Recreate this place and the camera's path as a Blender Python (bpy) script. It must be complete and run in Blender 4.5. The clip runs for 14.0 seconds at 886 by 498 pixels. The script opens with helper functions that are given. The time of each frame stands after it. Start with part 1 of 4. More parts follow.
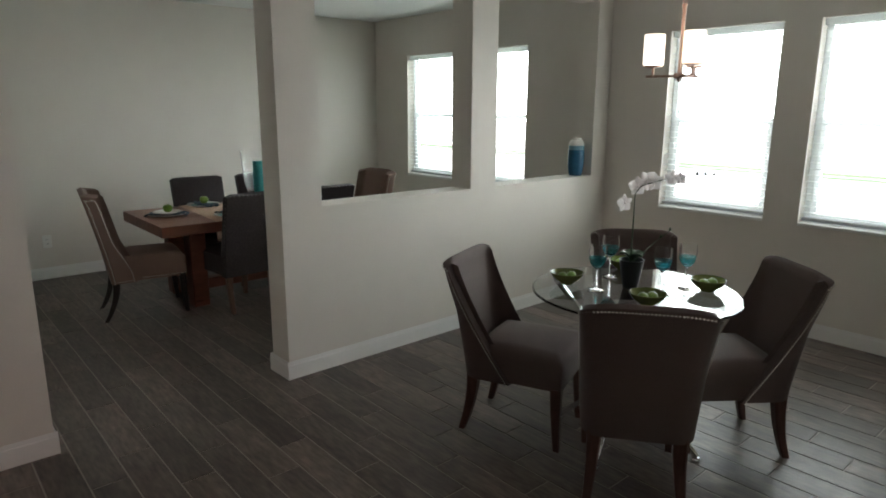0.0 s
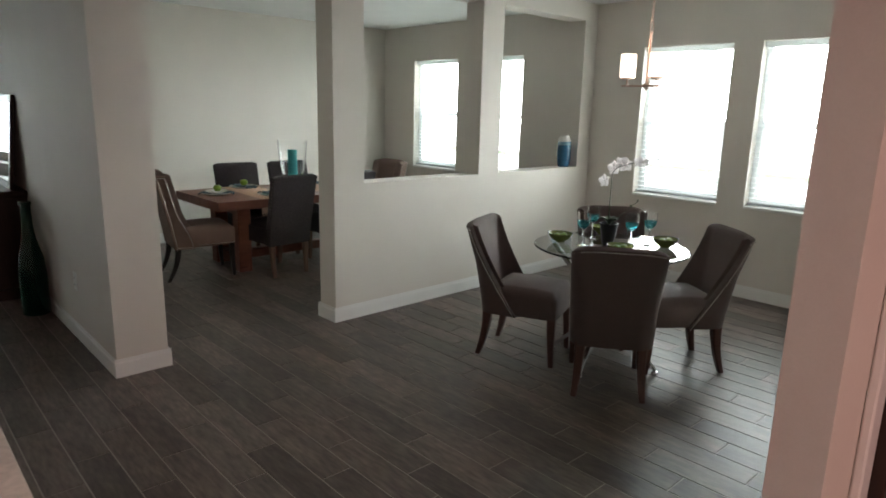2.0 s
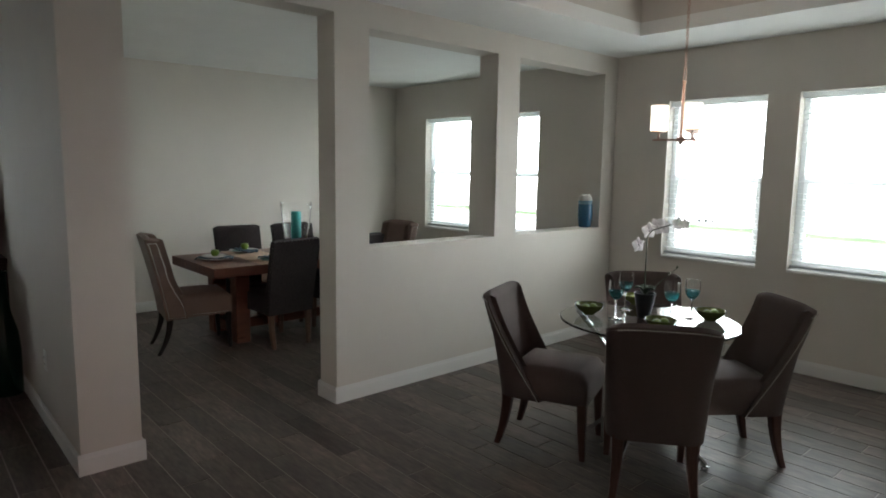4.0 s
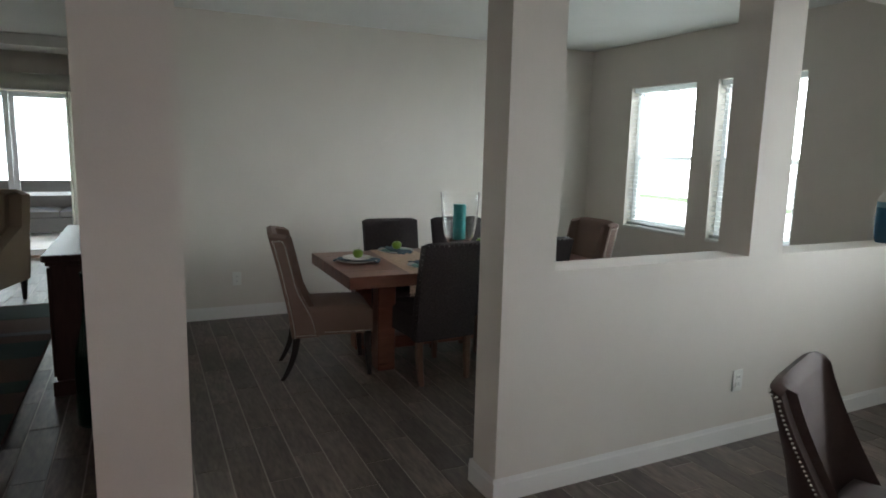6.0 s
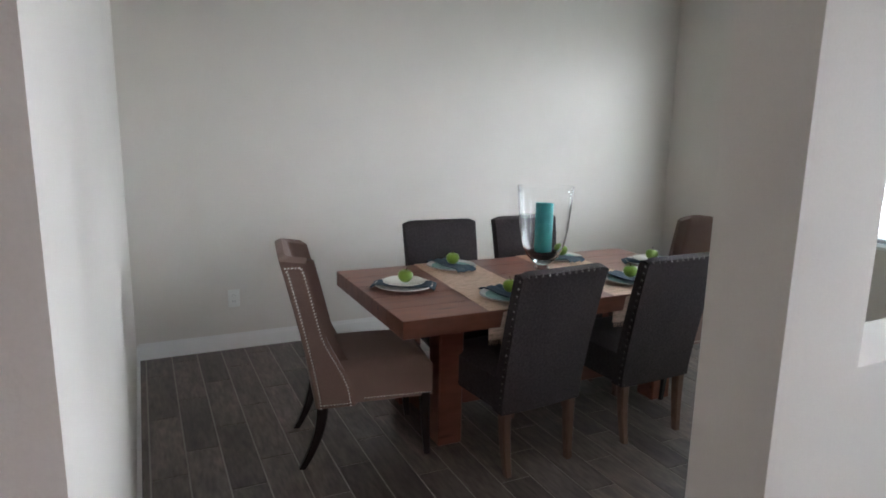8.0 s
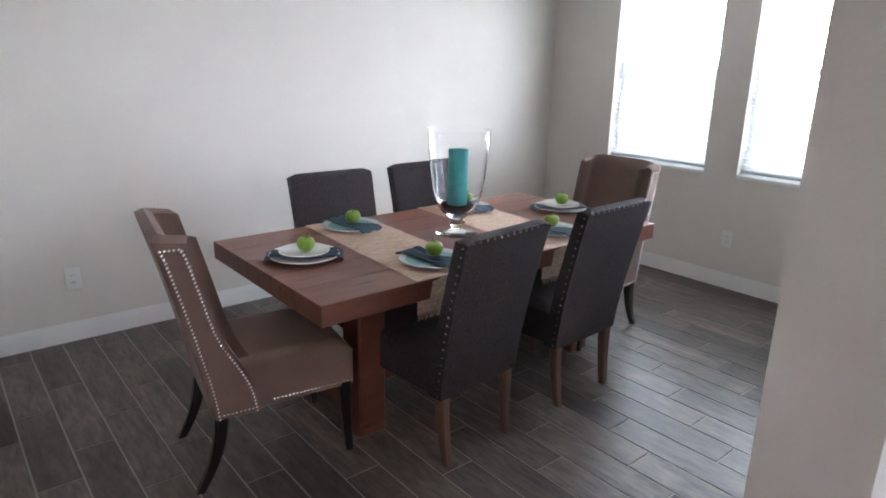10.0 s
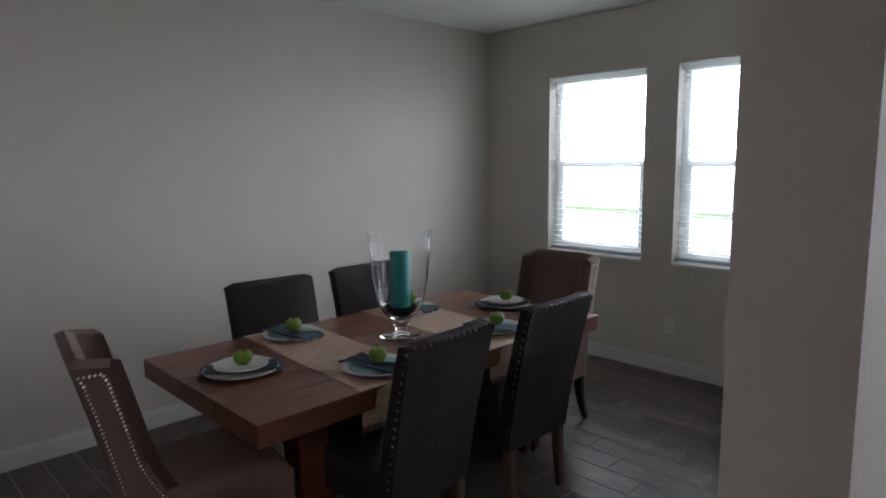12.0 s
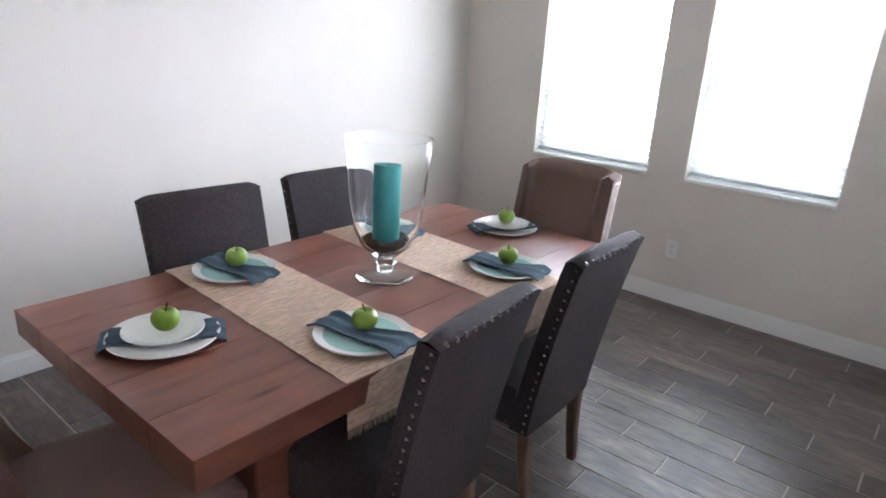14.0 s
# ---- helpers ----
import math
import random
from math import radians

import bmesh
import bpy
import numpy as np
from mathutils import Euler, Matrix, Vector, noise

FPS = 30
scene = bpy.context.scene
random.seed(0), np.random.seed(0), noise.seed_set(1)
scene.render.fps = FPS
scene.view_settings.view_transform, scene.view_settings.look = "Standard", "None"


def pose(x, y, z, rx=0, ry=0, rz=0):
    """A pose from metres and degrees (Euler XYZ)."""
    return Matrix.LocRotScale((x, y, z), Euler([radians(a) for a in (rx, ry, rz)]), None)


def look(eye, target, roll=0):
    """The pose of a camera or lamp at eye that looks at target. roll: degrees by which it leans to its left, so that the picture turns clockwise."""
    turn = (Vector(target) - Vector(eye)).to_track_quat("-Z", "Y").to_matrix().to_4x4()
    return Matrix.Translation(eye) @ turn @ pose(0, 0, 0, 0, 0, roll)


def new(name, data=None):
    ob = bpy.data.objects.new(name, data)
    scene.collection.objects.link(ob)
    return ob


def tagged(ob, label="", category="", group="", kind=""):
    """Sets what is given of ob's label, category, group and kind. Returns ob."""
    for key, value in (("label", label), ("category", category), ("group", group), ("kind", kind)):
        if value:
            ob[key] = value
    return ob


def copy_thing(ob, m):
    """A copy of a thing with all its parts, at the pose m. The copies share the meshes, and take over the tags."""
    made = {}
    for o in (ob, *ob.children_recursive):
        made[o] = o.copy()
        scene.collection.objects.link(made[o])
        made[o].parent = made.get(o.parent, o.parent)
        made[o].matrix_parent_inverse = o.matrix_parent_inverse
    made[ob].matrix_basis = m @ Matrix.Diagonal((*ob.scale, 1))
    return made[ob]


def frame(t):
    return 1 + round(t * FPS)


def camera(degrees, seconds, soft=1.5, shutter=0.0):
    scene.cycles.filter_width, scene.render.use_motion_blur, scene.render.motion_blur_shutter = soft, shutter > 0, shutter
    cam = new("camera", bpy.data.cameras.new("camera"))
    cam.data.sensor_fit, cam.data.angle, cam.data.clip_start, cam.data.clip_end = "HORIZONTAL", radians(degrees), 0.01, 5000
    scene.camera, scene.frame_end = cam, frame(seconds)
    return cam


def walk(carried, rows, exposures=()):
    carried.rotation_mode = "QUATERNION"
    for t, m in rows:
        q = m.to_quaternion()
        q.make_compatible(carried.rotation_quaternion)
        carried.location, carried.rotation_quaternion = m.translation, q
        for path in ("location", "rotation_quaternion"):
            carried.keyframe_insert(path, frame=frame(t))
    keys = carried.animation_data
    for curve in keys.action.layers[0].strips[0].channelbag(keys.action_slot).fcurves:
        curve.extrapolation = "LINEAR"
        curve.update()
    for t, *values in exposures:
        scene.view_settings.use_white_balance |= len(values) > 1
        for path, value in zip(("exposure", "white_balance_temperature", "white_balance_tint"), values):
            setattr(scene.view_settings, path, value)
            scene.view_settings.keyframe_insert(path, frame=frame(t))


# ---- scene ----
cam = camera(69.8, 14.0, soft=1.8)
PATH = [
    (0, (0.195, 0.357, 1.562), (1.475, 1.83, 1.126), 0.2),
    (0.5, (-0.032, 0.196, 1.527), (1.294, 1.65, 1.17), 1.7),
    (1, (-0.257, -0.011, 1.523), (1.104, 1.413, 1.175), 2.4),
    (1.5, (-0.46, -0.155, 1.535), (0.862, 1.29, 1.128), 2.5),
    (2, (-0.637, -0.196, 1.542), (0.69, 1.237, 1.11), 1.4),
    (2.2, (-0.685, -0.191, 1.533), (0.653, 1.234, 1.107), 1.2),
    (4.3, (-0.201, 0.289, 1.534), (1.107, 1.783, 1.291), 1.1),
    (4.5, (-0.106, 0.411, 1.549), (1.198, 1.908, 1.306), 1.5),
    (5, (0.105, 0.693, 1.53), (1.272, 2.3, 1.293), 1.2),
    (5.5, (0.35, 1.029, 1.525), (1.288, 2.776, 1.261), 1.0),
    (6, (0.483, 1.373, 1.499), (1.33, 3.158, 1.19), 1.4),
    (6.5, (0.55, 1.708, 1.504), (1.341, 3.52, 1.205), 1.5),
    (7, (0.663, 2.073, 1.487), (1.396, 3.904, 1.155), 1.1),
    (7.2, (0.688, 2.213, 1.492), (1.403, 4.051, 1.164), 1.1),
    (9.3, (0.677, 3.314, 1.498), (1.823, 4.864, 0.967), 1.1),
    (9.5, (0.675, 3.309, 1.495), (1.836, 4.845, 0.953), 1.0),
    (10, (0.673, 3.332, 1.493), (1.896, 4.809, 0.924), 1.1),
    (10.5, (0.673, 3.342, 1.519), (1.94, 4.787, 0.967), 0.8),
    (11, (0.66, 3.317, 1.574), (1.997, 4.77, 1.253), -0.2),
    (11.5, (0.66, 3.301, 1.584), (2.038, 4.745, 1.452), -0.7),
    (12, (0.72, 3.345, 1.519), (2.103, 4.763, 1.24), -0.7),
    (12.5, (0.878, 3.397, 1.468), (2.059, 4.899, 0.879), 0.6),
    (13, (0.992, 3.464, 1.463), (2.008, 5.034, 0.752), -0.5),
    (13.5, (1.07, 3.733, 1.509), (2.248, 5.186, 0.802), 2.5),
    (14, (1.106, 4.092, 1.524), (2.578, 5.285, 0.88), 3.4),
]
EXPOSURES = [(0.0, 1.0, 6300, 8), (1.0, 1.02, 6300, 8), (1.5, 1.08, 6300, 8), (2.0, 1.48, 6300, 8), (4.3, 0.9, 6200, 10), (5.5, 0.97, 6100, 11), (7.2, 1.35, 6000, 13),
             (9.3, 2.25, 5750, 21), (10.6, 2.25, 5750, 21), (11.2, 1.87, 5800, 21), (12.0, 0.55, 5900, 20), (12.4, 0.8, 5850, 20), (13.0, 2.45, 5750, 21), (13.5, 2.67, 5750, 21), (14.0, 2.5, 5750, 22)]
walk(cam, [(t, look(eye, target, roll)) for t, eye, target, roll in PATH], EXPOSURES)

# ---------------------------------------------------------------- light
world = bpy.data.worlds.new("sky")
scene.world = world
world.use_nodes = True
wn = world.node_tree.nodes
sky = wn.new("ShaderNodeTexSky")
sky.sky_type, sky.sun_disc = "NISHITA", False
sky.sun_elevation, sky.sun_rotation = radians(53), radians(246)
wn["Background"].inputs["Strength"].default_value = 0.15
world.node_tree.links.new(sky.outputs["Color"], wn["Background"].inputs["Color"])
sun = new("sun", bpy.data.lights.new("sun", "SUN"))
sun.data.energy, sun.data.angle, sun.data.color = 5.0, radians(0.5), (1.0, 0.95, 0.87)
sun.matrix_world = look((0, 0, 30), (18, 8, 4))


def lamp(name, kind, place, target, energy, color, size=0.3, size_y=None):
    ob = new(name, bpy.data.lights.new(name, kind))
    ob.data.energy, ob.data.color = energy, color
    if kind == "AREA":
        ob.data.size = size
        if size_y:
            ob.data.shape, ob.data.size_y = "RECTANGLE", size_y
        ob.matrix_world = look(place, target)
    else:
        ob.data.shadow_soft_size = size
        ob.location = place
    return ob


# ---------------------------------------------------------------- materials
def mat(name, color, rough=0.5, metal=0.0, grain=0.0, scale=40.0, bump=0.0, blotch=0.0, blotch_scale=3.0,
        stretch=(1, 1, 1), vary=0.0, glow=0.0, glow_color=None, transmission=0.0, alpha=1.0, sheen=0.0, coat=0.0, ior=1.45, thin=0.0, knots=0.0):
    """A principled material with fine grain, larger blotches and bump in object space; vary: random shade from object to object."""
    m = bpy.data.materials.new(name)
    m.use_nodes = True
    n, l = m.node_tree.nodes, m.node_tree.links
    b = n["Principled BSDF"]
    b.inputs["Roughness"].default_value, b.inputs["Metallic"].default_value = rough, metal
    b.inputs["Transmission Weight"].default_value, b.inputs["IOR"].default_value = transmission, ior
    b.inputs["Sheen Weight"].default_value, b.inputs["Coat Weight"].default_value = sheen, coat
    if glow:
        b.inputs["Emission Color"].default_value = (*(glow_color or color), 1)
        b.inputs["Emission Strength"].default_value = glow
    tc = n.new("ShaderNodeTexCoord")
    info = n.new("ShaderNodeObjectInfo")
    geo = n.new("ShaderNodeNewGeometry")
    add = n.new("ShaderNodeMath")
    add.operation = "ADD"
    l.new(info.outputs["Random"], add.inputs[0])
    l.new(geo.outputs["Random Per Island"], add.inputs[1])
    fr = n.new("ShaderNodeMath")
    fr.operation = "FRACT"
    l.new(add.outputs[0], fr.inputs[0])
    off = n.new("ShaderNodeVectorMath")
    off.operation = "MULTIPLY_ADD"
    off.inputs[1].default_value = stretch
    l.new(tc.outputs["Object"], off.inputs[0])
    sc = n.new("ShaderNodeVectorMath")
    sc.operation = "SCALE"
    sc.inputs[0].default_value = (17.0, 9.0, 5.0)
    l.new(fr.outputs[0] if vary else info.outputs["Random"], sc.inputs["Scale"])
    l.new(sc.outputs[0], off.inputs[2])
    fine = n.new("ShaderNodeTexNoise")
    fine.inputs["Scale"].default_value, fine.inputs["Detail"].default_value = scale, 4
    big = n.new("ShaderNodeTexNoise")
    big.inputs["Scale"].default_value, big.inputs["Detail"].default_value = blotch_scale, 3
    l.new(off.outputs[0], fine.inputs["Vector"])
    l.new(off.outputs[0], big.inputs["Vector"])

    def spread(src, amount):
        r = n.new("ShaderNodeMapRange")
        r.inputs["From Min"].default_value, r.inputs["From Max"].default_value = 0.25, 0.75
        r.inputs["To Min"].default_value, r.inputs["To Max"].default_value = 1 - amount, 1 + amount
        l.new(src, r.inputs["Value"])
        return r.outputs["Result"]
    a, c = spread(fine.outputs["Fac"], grain), spread(big.outputs["Fac"], blotch)
    mul = n.new("ShaderNodeMath")
    mul.operation = "MULTIPLY"
    l.new(a, mul.inputs[0])
    l.new(c, mul.inputs[1])
    out = mul.outputs[0]
    if vary:
        r = n.new("ShaderNodeMapRange")
        r.inputs["To Min"].default_value, r.inputs["To Max"].default_value = 1 - vary, 1 + vary
        l.new(fr.outputs[0], r.inputs["Value"])
        m2 = n.new("ShaderNodeMath")
        m2.operation = "MULTIPLY"
        l.new(out, m2.inputs[0])
        l.new(r.outputs["Result"], m2.inputs[1])
        out = m2.outputs[0]
    if knots:
        vo = n.new("ShaderNodeTexVoronoi")
        vo.inputs["Scale"].default_value = knots
        l.new(off.outputs[0], vo.inputs["Vector"])
        r = n.new("ShaderNodeMapRange")
        r.inputs["From Min"].default_value, r.inputs["From Max"].default_value = 0.05, 0.19
        r.inputs["To Min"].default_value, r.inputs["To Max"].default_value = 0.28, 1.0
        l.new(vo.outputs["Distance"], r.inputs["Value"])
        m3 = n.new("ShaderNodeMath")
        m3.operation = "MULTIPLY"
        l.new(out, m3.inputs[0])
        l.new(r.outputs["Result"], m3.inputs[1])
        out = m3.outputs[0]
    col = n.new("ShaderNodeVectorMath")
    col.operation = "SCALE"
    col.inputs[0].default_value = color
    l.new(out, col.inputs["Scale"])
    l.new(col.outputs[0], b.inputs["Base Color"])
    if bump:
        bp = n.new("ShaderNodeBump")
        bp.inputs["Strength"].default_value, bp.inputs["Distance"].default_value = bump, 0.002
        l.new(fine.outputs["Fac"], bp.inputs["Height"])
        l.new(bp.outputs["Normal"], b.inputs["Normal"])
    if alpha < 1:
        b.inputs["Alpha"].default_value = alpha
    if thin:
        tr, mix = n.new("ShaderNodeBsdfTranslucent"), n.new("ShaderNodeMixShader")
        l.new(col.outputs[0], tr.inputs["Color"])
        mix.inputs[0].default_value = thin
        l.new(b.outputs[0], mix.inputs[1])
        l.new(tr.outputs[0], mix.inputs[2])
        l.new(mix.outputs[0], n["Material Output"].inputs["Surface"])
    return m


WALL = mat("wall_paint", (0.67, 0.622, 0.567), 0.75, grain=0.02, scale=180, bump=0.25, blotch=0.02)
CEIL = mat("ceiling_paint", (0.85, 0.85, 0.83), 0.8, grain=0.03, scale=120, bump=0.4, blotch=0.02)
TRIM = mat("trim_paint", (0.78, 0.77, 0.75), 0.35, grain=0.01, scale=60, blotch=0.02)
GROUT = mat("grout", (0.31, 0.28, 0.25), 0.9, grain=0.15, scale=150, bump=0.3)
TILE = mat("wood_look_tile", (0.106, 0.083, 0.070), 0.40, grain=0.43, scale=20, bump=0.15, blotch=0.35, blotch_scale=6, stretch=(3.0, 0.6, 1), vary=0.33)
VINYL = mat("vinyl_frame", (0.85, 0.86, 0.86), 0.35, grain=0.01, thin=0.3)
SLAT = mat("blind_slat", (0.86, 0.87, 0.86), 0.45, grain=0.02, scale=20, thin=0.6)
RAIL = mat("blind_rail", (0.42, 0.43, 0.44), 0.5, grain=0.03)
GLASS = mat("clear_glass", (0.98, 0.99, 0.99), 0.0, transmission=1.0, ior=1.28)
PANE = mat("window_glass", (0.98, 1.0, 0.99), 0.0, transmission=1.0, ior=1.1)
BLUEGLASS = mat("blue_glass", (0.12, 0.52, 0.58), 0.02, transmission=0.9, ior=1.4)
WALNUT = mat("table_wood", (0.185, 0.070, 0.044), 0.34, grain=0.17, scale=15, bump=0.10, blotch=0.20, blotch_scale=5, stretch=(0.45, 2.2, 2.2), vary=0.09, knots=6.5)
TAUPE = mat("taupe_linen", (0.198, 0.129, 0.103), 0.85, grain=0.12, scale=260, bump=0.5, blotch=0.09, sheen=0.12)
MOCHA = mat("mocha_linen", (0.108, 0.074, 0.067), 0.8, grain=0.14, scale=260, bump=0.5, blotch=0.09, sheen=0.1)
CHAR = mat("charcoal_linen", (0.037, 0.0282, 0.0292), 0.85, grain=0.42, scale=110, bump=0.9, blotch=0.14)
ESPRESSO = mat("espresso_wood", (0.018, 0.014, 0.013), 0.35, grain=0.2, scale=30, stretch=(3, 3, 0.4))
LEGWOOD = mat("chair_leg_wood", (0.14, 0.078, 0.052), 0.45, grain=0.25, scale=30, stretch=(3, 3, 0.4))
DARKLEG = mat("mahogany_leg", (0.105, 0.048, 0.038), 0.4, grain=0.25, scale=30, stretch=(3, 3, 0.4))
NAIL = mat("nickel_nail", (0.75, 0.72, 0.68), 0.25, metal=1.0)
CHROME = mat("chrome", (0.75, 0.75, 0.76), 0.12, metal=1.0)
NICKEL = mat("brushed_nickel", (0.56, 0.38, 0.31), 0.3, metal=1.0, grain=0.05, scale=90)
PLATEM = mat("white_glaze", (0.8, 0.8, 0.77), 0.18, coat=0.3)
AQUA = mat("aqua_glaze", (0.36, 0.58, 0.55), 0.2, coat=0.3, grain=0.04, scale=30)
NAPKIN = mat("slate_napkin", (0.075, 0.115, 0.155), 0.9, grain=0.15, scale=250, bump=0.5)
APPLE = mat("green_apple", (0.185, 0.29, 0.035), 0.28, grain=0.12, scale=60, blotch=0.15, blotch_scale=14)
STEM = mat("apple_stem", (0.08, 0.05, 0.02), 0.8)
JUTE = mat("woven_jute", (0.60, 0.435, 0.325), 0.95, grain=0.3, scale=110, bump=1.0, blotch=0.16, stretch=(0.35, 2.2, 1), blotch_scale=34)
CANDLE = mat("teal_wax", (0.06, 0.36, 0.37), 0.55, grain=0.12, scale=25, bump=0.2, blotch=0.12, blotch_scale=10)
SAND = mat("dark_pebbles", (0.05, 0.045, 0.042), 0.8, grain=0.5, scale=160, bump=1.0)
OLIVE = mat("olive_glaze", (0.13, 0.15, 0.035), 0.22, coat=0.3, grain=0.08, scale=30)
POT = mat("dark_pot", (0.028, 0.028, 0.03), 0.4)
PETAL = mat("orchid_petal", (0.85, 0.8, 0.8), 0.6, grain=0.05, scale=60, thin=0.5)
LEAF = mat("orchid_leaf", (0.025, 0.05, 0.02), 0.5, grain=0.15, scale=30)
BLUEPOT = mat("blue_glaze", (0.022, 0.10, 0.19), 0.2, coat=0.4, grain=0.15, scale=14, blotch=0.2, blotch_scale=8)
CREAM = mat("cream_glaze", (0.62, 0.6, 0.56), 0.3, grain=0.1, scale=20)
SHADE = mat("opal_glass", (0.9, 0.86, 0.8), 0.3, glow=0.8, glow_color=(1.0, 0.86, 0.68))
PLASTIC = mat("white_plastic", (0.75, 0.74, 0.7), 0.35)
SLOT = mat("dark_slot", (0.03, 0.03, 0.03), 0.6)
DARKWOOD = mat("dark_cabinet_wood", (0.03, 0.016, 0.012), 0.35, grain=0.3, scale=24, stretch=(3, 3, 0.4), bump=0.1)
GREENGLASS = mat("green_bottle_glass", (0.015, 0.10, 0.065), 0.05, transmission=0.75, ior=1.45)
MIRROR = mat("mirror_silver", (0.85, 0.87, 0.87), 0.02, metal=1.0)
STONE = mat("counter_stone", (0.62, 0.54, 0.48), 0.25, grain=0.12, scale=60, blotch=0.1, blotch_scale=12)
BEIGE = mat("beige_upholstery", (0.36, 0.29, 0.215), 0.85, grain=0.1, scale=220, bump=0.4)
RUG = mat("rug_brown", (0.075, 0.05, 0.04), 0.95, grain=0.3, scale=150, bump=0.8)
RUGG = mat("rug_green", (0.03, 0.05, 0.042), 0.95, grain=0.3, scale=150, bump=0.8)
CURTAIN = mat("curtain_linen", (0.72, 0.71, 0.66), 0.85, grain=0.05, scale=150, thin=0.6)
GRASS = mat("lawn", (0.07, 0.13, 0.03), 0.95, grain=0.4, scale=30, blotch=0.2, blotch_scale=0.6)
CONC = mat("concrete", (0.66, 0.64, 0.61), 0.9, grain=0.1, scale=40, blotch=0.08)
SIDING = mat("pale_stucco", (0.68, 0.66, 0.62), 0.9, grain=0.06, scale=50, blotch=0.05)
ROOFM = mat("grey_shingle", (0.16, 0.15, 0.15), 0.9, grain=0.3, scale=30)
PATIOM = mat("patio_furniture", (0.08, 0.075, 0.07), 0.6, grain=0.1)
TERRA = mat("tan_soffit", (0.5, 0.36, 0.25), 0.8, grain=0.05)


# ---------------------------------------------------------------- mesh helpers
def box(bm, x0, x1, y0, y1, z0, z1, bevel=0.0, seg=1):
    r = bmesh.ops.create_cube(bm, size=1.0)
    vs = r["verts"]
    for v in vs:
        v.co = Vector(((x0 + x1) / 2 + v.co.x * (x1 - x0), (y0 + y1) / 2 + v.co.y * (y1 - y0), (z0 + z1) / 2 + v.co.z * (z1 - z0)))
    if bevel:
        es = list({e for v in vs for e in v.link_edges})
        bmesh.ops.bevel(bm, geom=es, offset=bevel, segments=seg, profile=0.5, affect="EDGES")
    return vs


def lathe(bm, profile, n=32, at=(0, 0, 0), cap0=True, cap1=False):
    """Turns a profile of (radius, z) about the z axis."""
    rings = []
    for r, z in profile:
        rings.append([bm.verts.new((at[0] + r * math.cos(2 * math.pi * i / n), at[1] + r * math.sin(2 * math.pi * i / n), at[2] + z)) for i in range(n)])
    for a, b in zip(rings, rings[1:]):
        for i in range(n):
            bm.faces.new((a[i], a[(i + 1) % n], b[(i + 1) % n], b[i]))
    if cap0:
        bm.faces.new(rings[0][::-1])
    if cap1:
        bm.faces.new(rings[-1])


def tube(bm, pts, radii, n=8, square=False):
    """A tube along points, with a radius for each."""
    rings = []
    up0 = Vector((0, 0, 1))
    for i, p in enumerate(pts):
        p = Vector(p)
        d = (Vector(pts[min(i + 1, len(pts) - 1)]) - Vector(pts[max(i - 1, 0)])).normalized()
        ref = up0 if abs(d.z) < 0.9 else Vector((0, 1, 0))
        u = d.cross(ref).normalized()
        w = u.cross(d).normalized()
        r = radii[i] if isinstance(radii, (list, tuple)) else radii
        ring = []
        for k in range(n):
            a = 2 * math.pi * k / n + (math.pi / 4 if square else 0)
            rr = r * (1.2 if square else 1)
            ring.append(bm.verts.new(p + u * rr * math.cos(a) + w * rr * math.sin(a)))
        rings.append(ring)
    for a, b in zip(rings, rings[1:]):
        for k in range(n):
            bm.faces.new((a[k], a[(k + 1) % n], b[(k + 1) % n], b[k]))
    bm.faces.new(rings[0][::-1])
    bm.faces.new(rings[-1])


def grid_solid(bm, rows, closed=False):
    """Skins a grid of points (list of rows) with quads; returns the vertices."""
    vs = [[bm.verts.new(p) for p in row] for row in rows]
    for a, b in zip(vs, vs[1:]):
        m = len(a)
        for k in range(m if closed else m - 1):
            bm.faces.new((a[k], a[(k + 1) % m], b[(k + 1) % m], b[k]))
    return vs


def mesh_of(bm, name, material, smooth=False):
    bmesh.ops.recalc_face_normals(bm, faces=bm.faces)
    me = bpy.data.meshes.new(name)
    bm.to_mesh(me)
    bm.free()
    me.materials.append(material)
    if smooth:
        me.shade_smooth()
        me.set_sharp_from_angle(angle=radians(smooth if smooth > 1 else 40))
    return me


def part(name, bm, material, parent=None, label="", smooth=False):
    ob = new(name, mesh_of(bm, name, material, smooth))
    ob.parent = parent
    if label:
        ob["label"] = label
    return ob


def thing(name, label, category, group="", kind="", at=None):
    ob = new(name)
    ob.empty_display_size = 0.1
    if at is not None:
        ob.matrix_basis = at
    return tagged(ob, label, category, group, kind)


def boxpart(name, dims, material, parent=None, label="", bevel=0.0, seg=1):
    bm = bmesh.new()
    box(bm, *dims, bevel=bevel, seg=seg)
    return part(name, bm, material, parent, label, smooth=seg > 1)


def structure(name, boxes, material, label, category, bevel=0.0):
    bm = bmesh.new()
    for b in boxes:
        box(bm, *b, bevel=bevel)
    ob = part(name, bm, material)
    return tagged(ob, label, category, "", "structure")


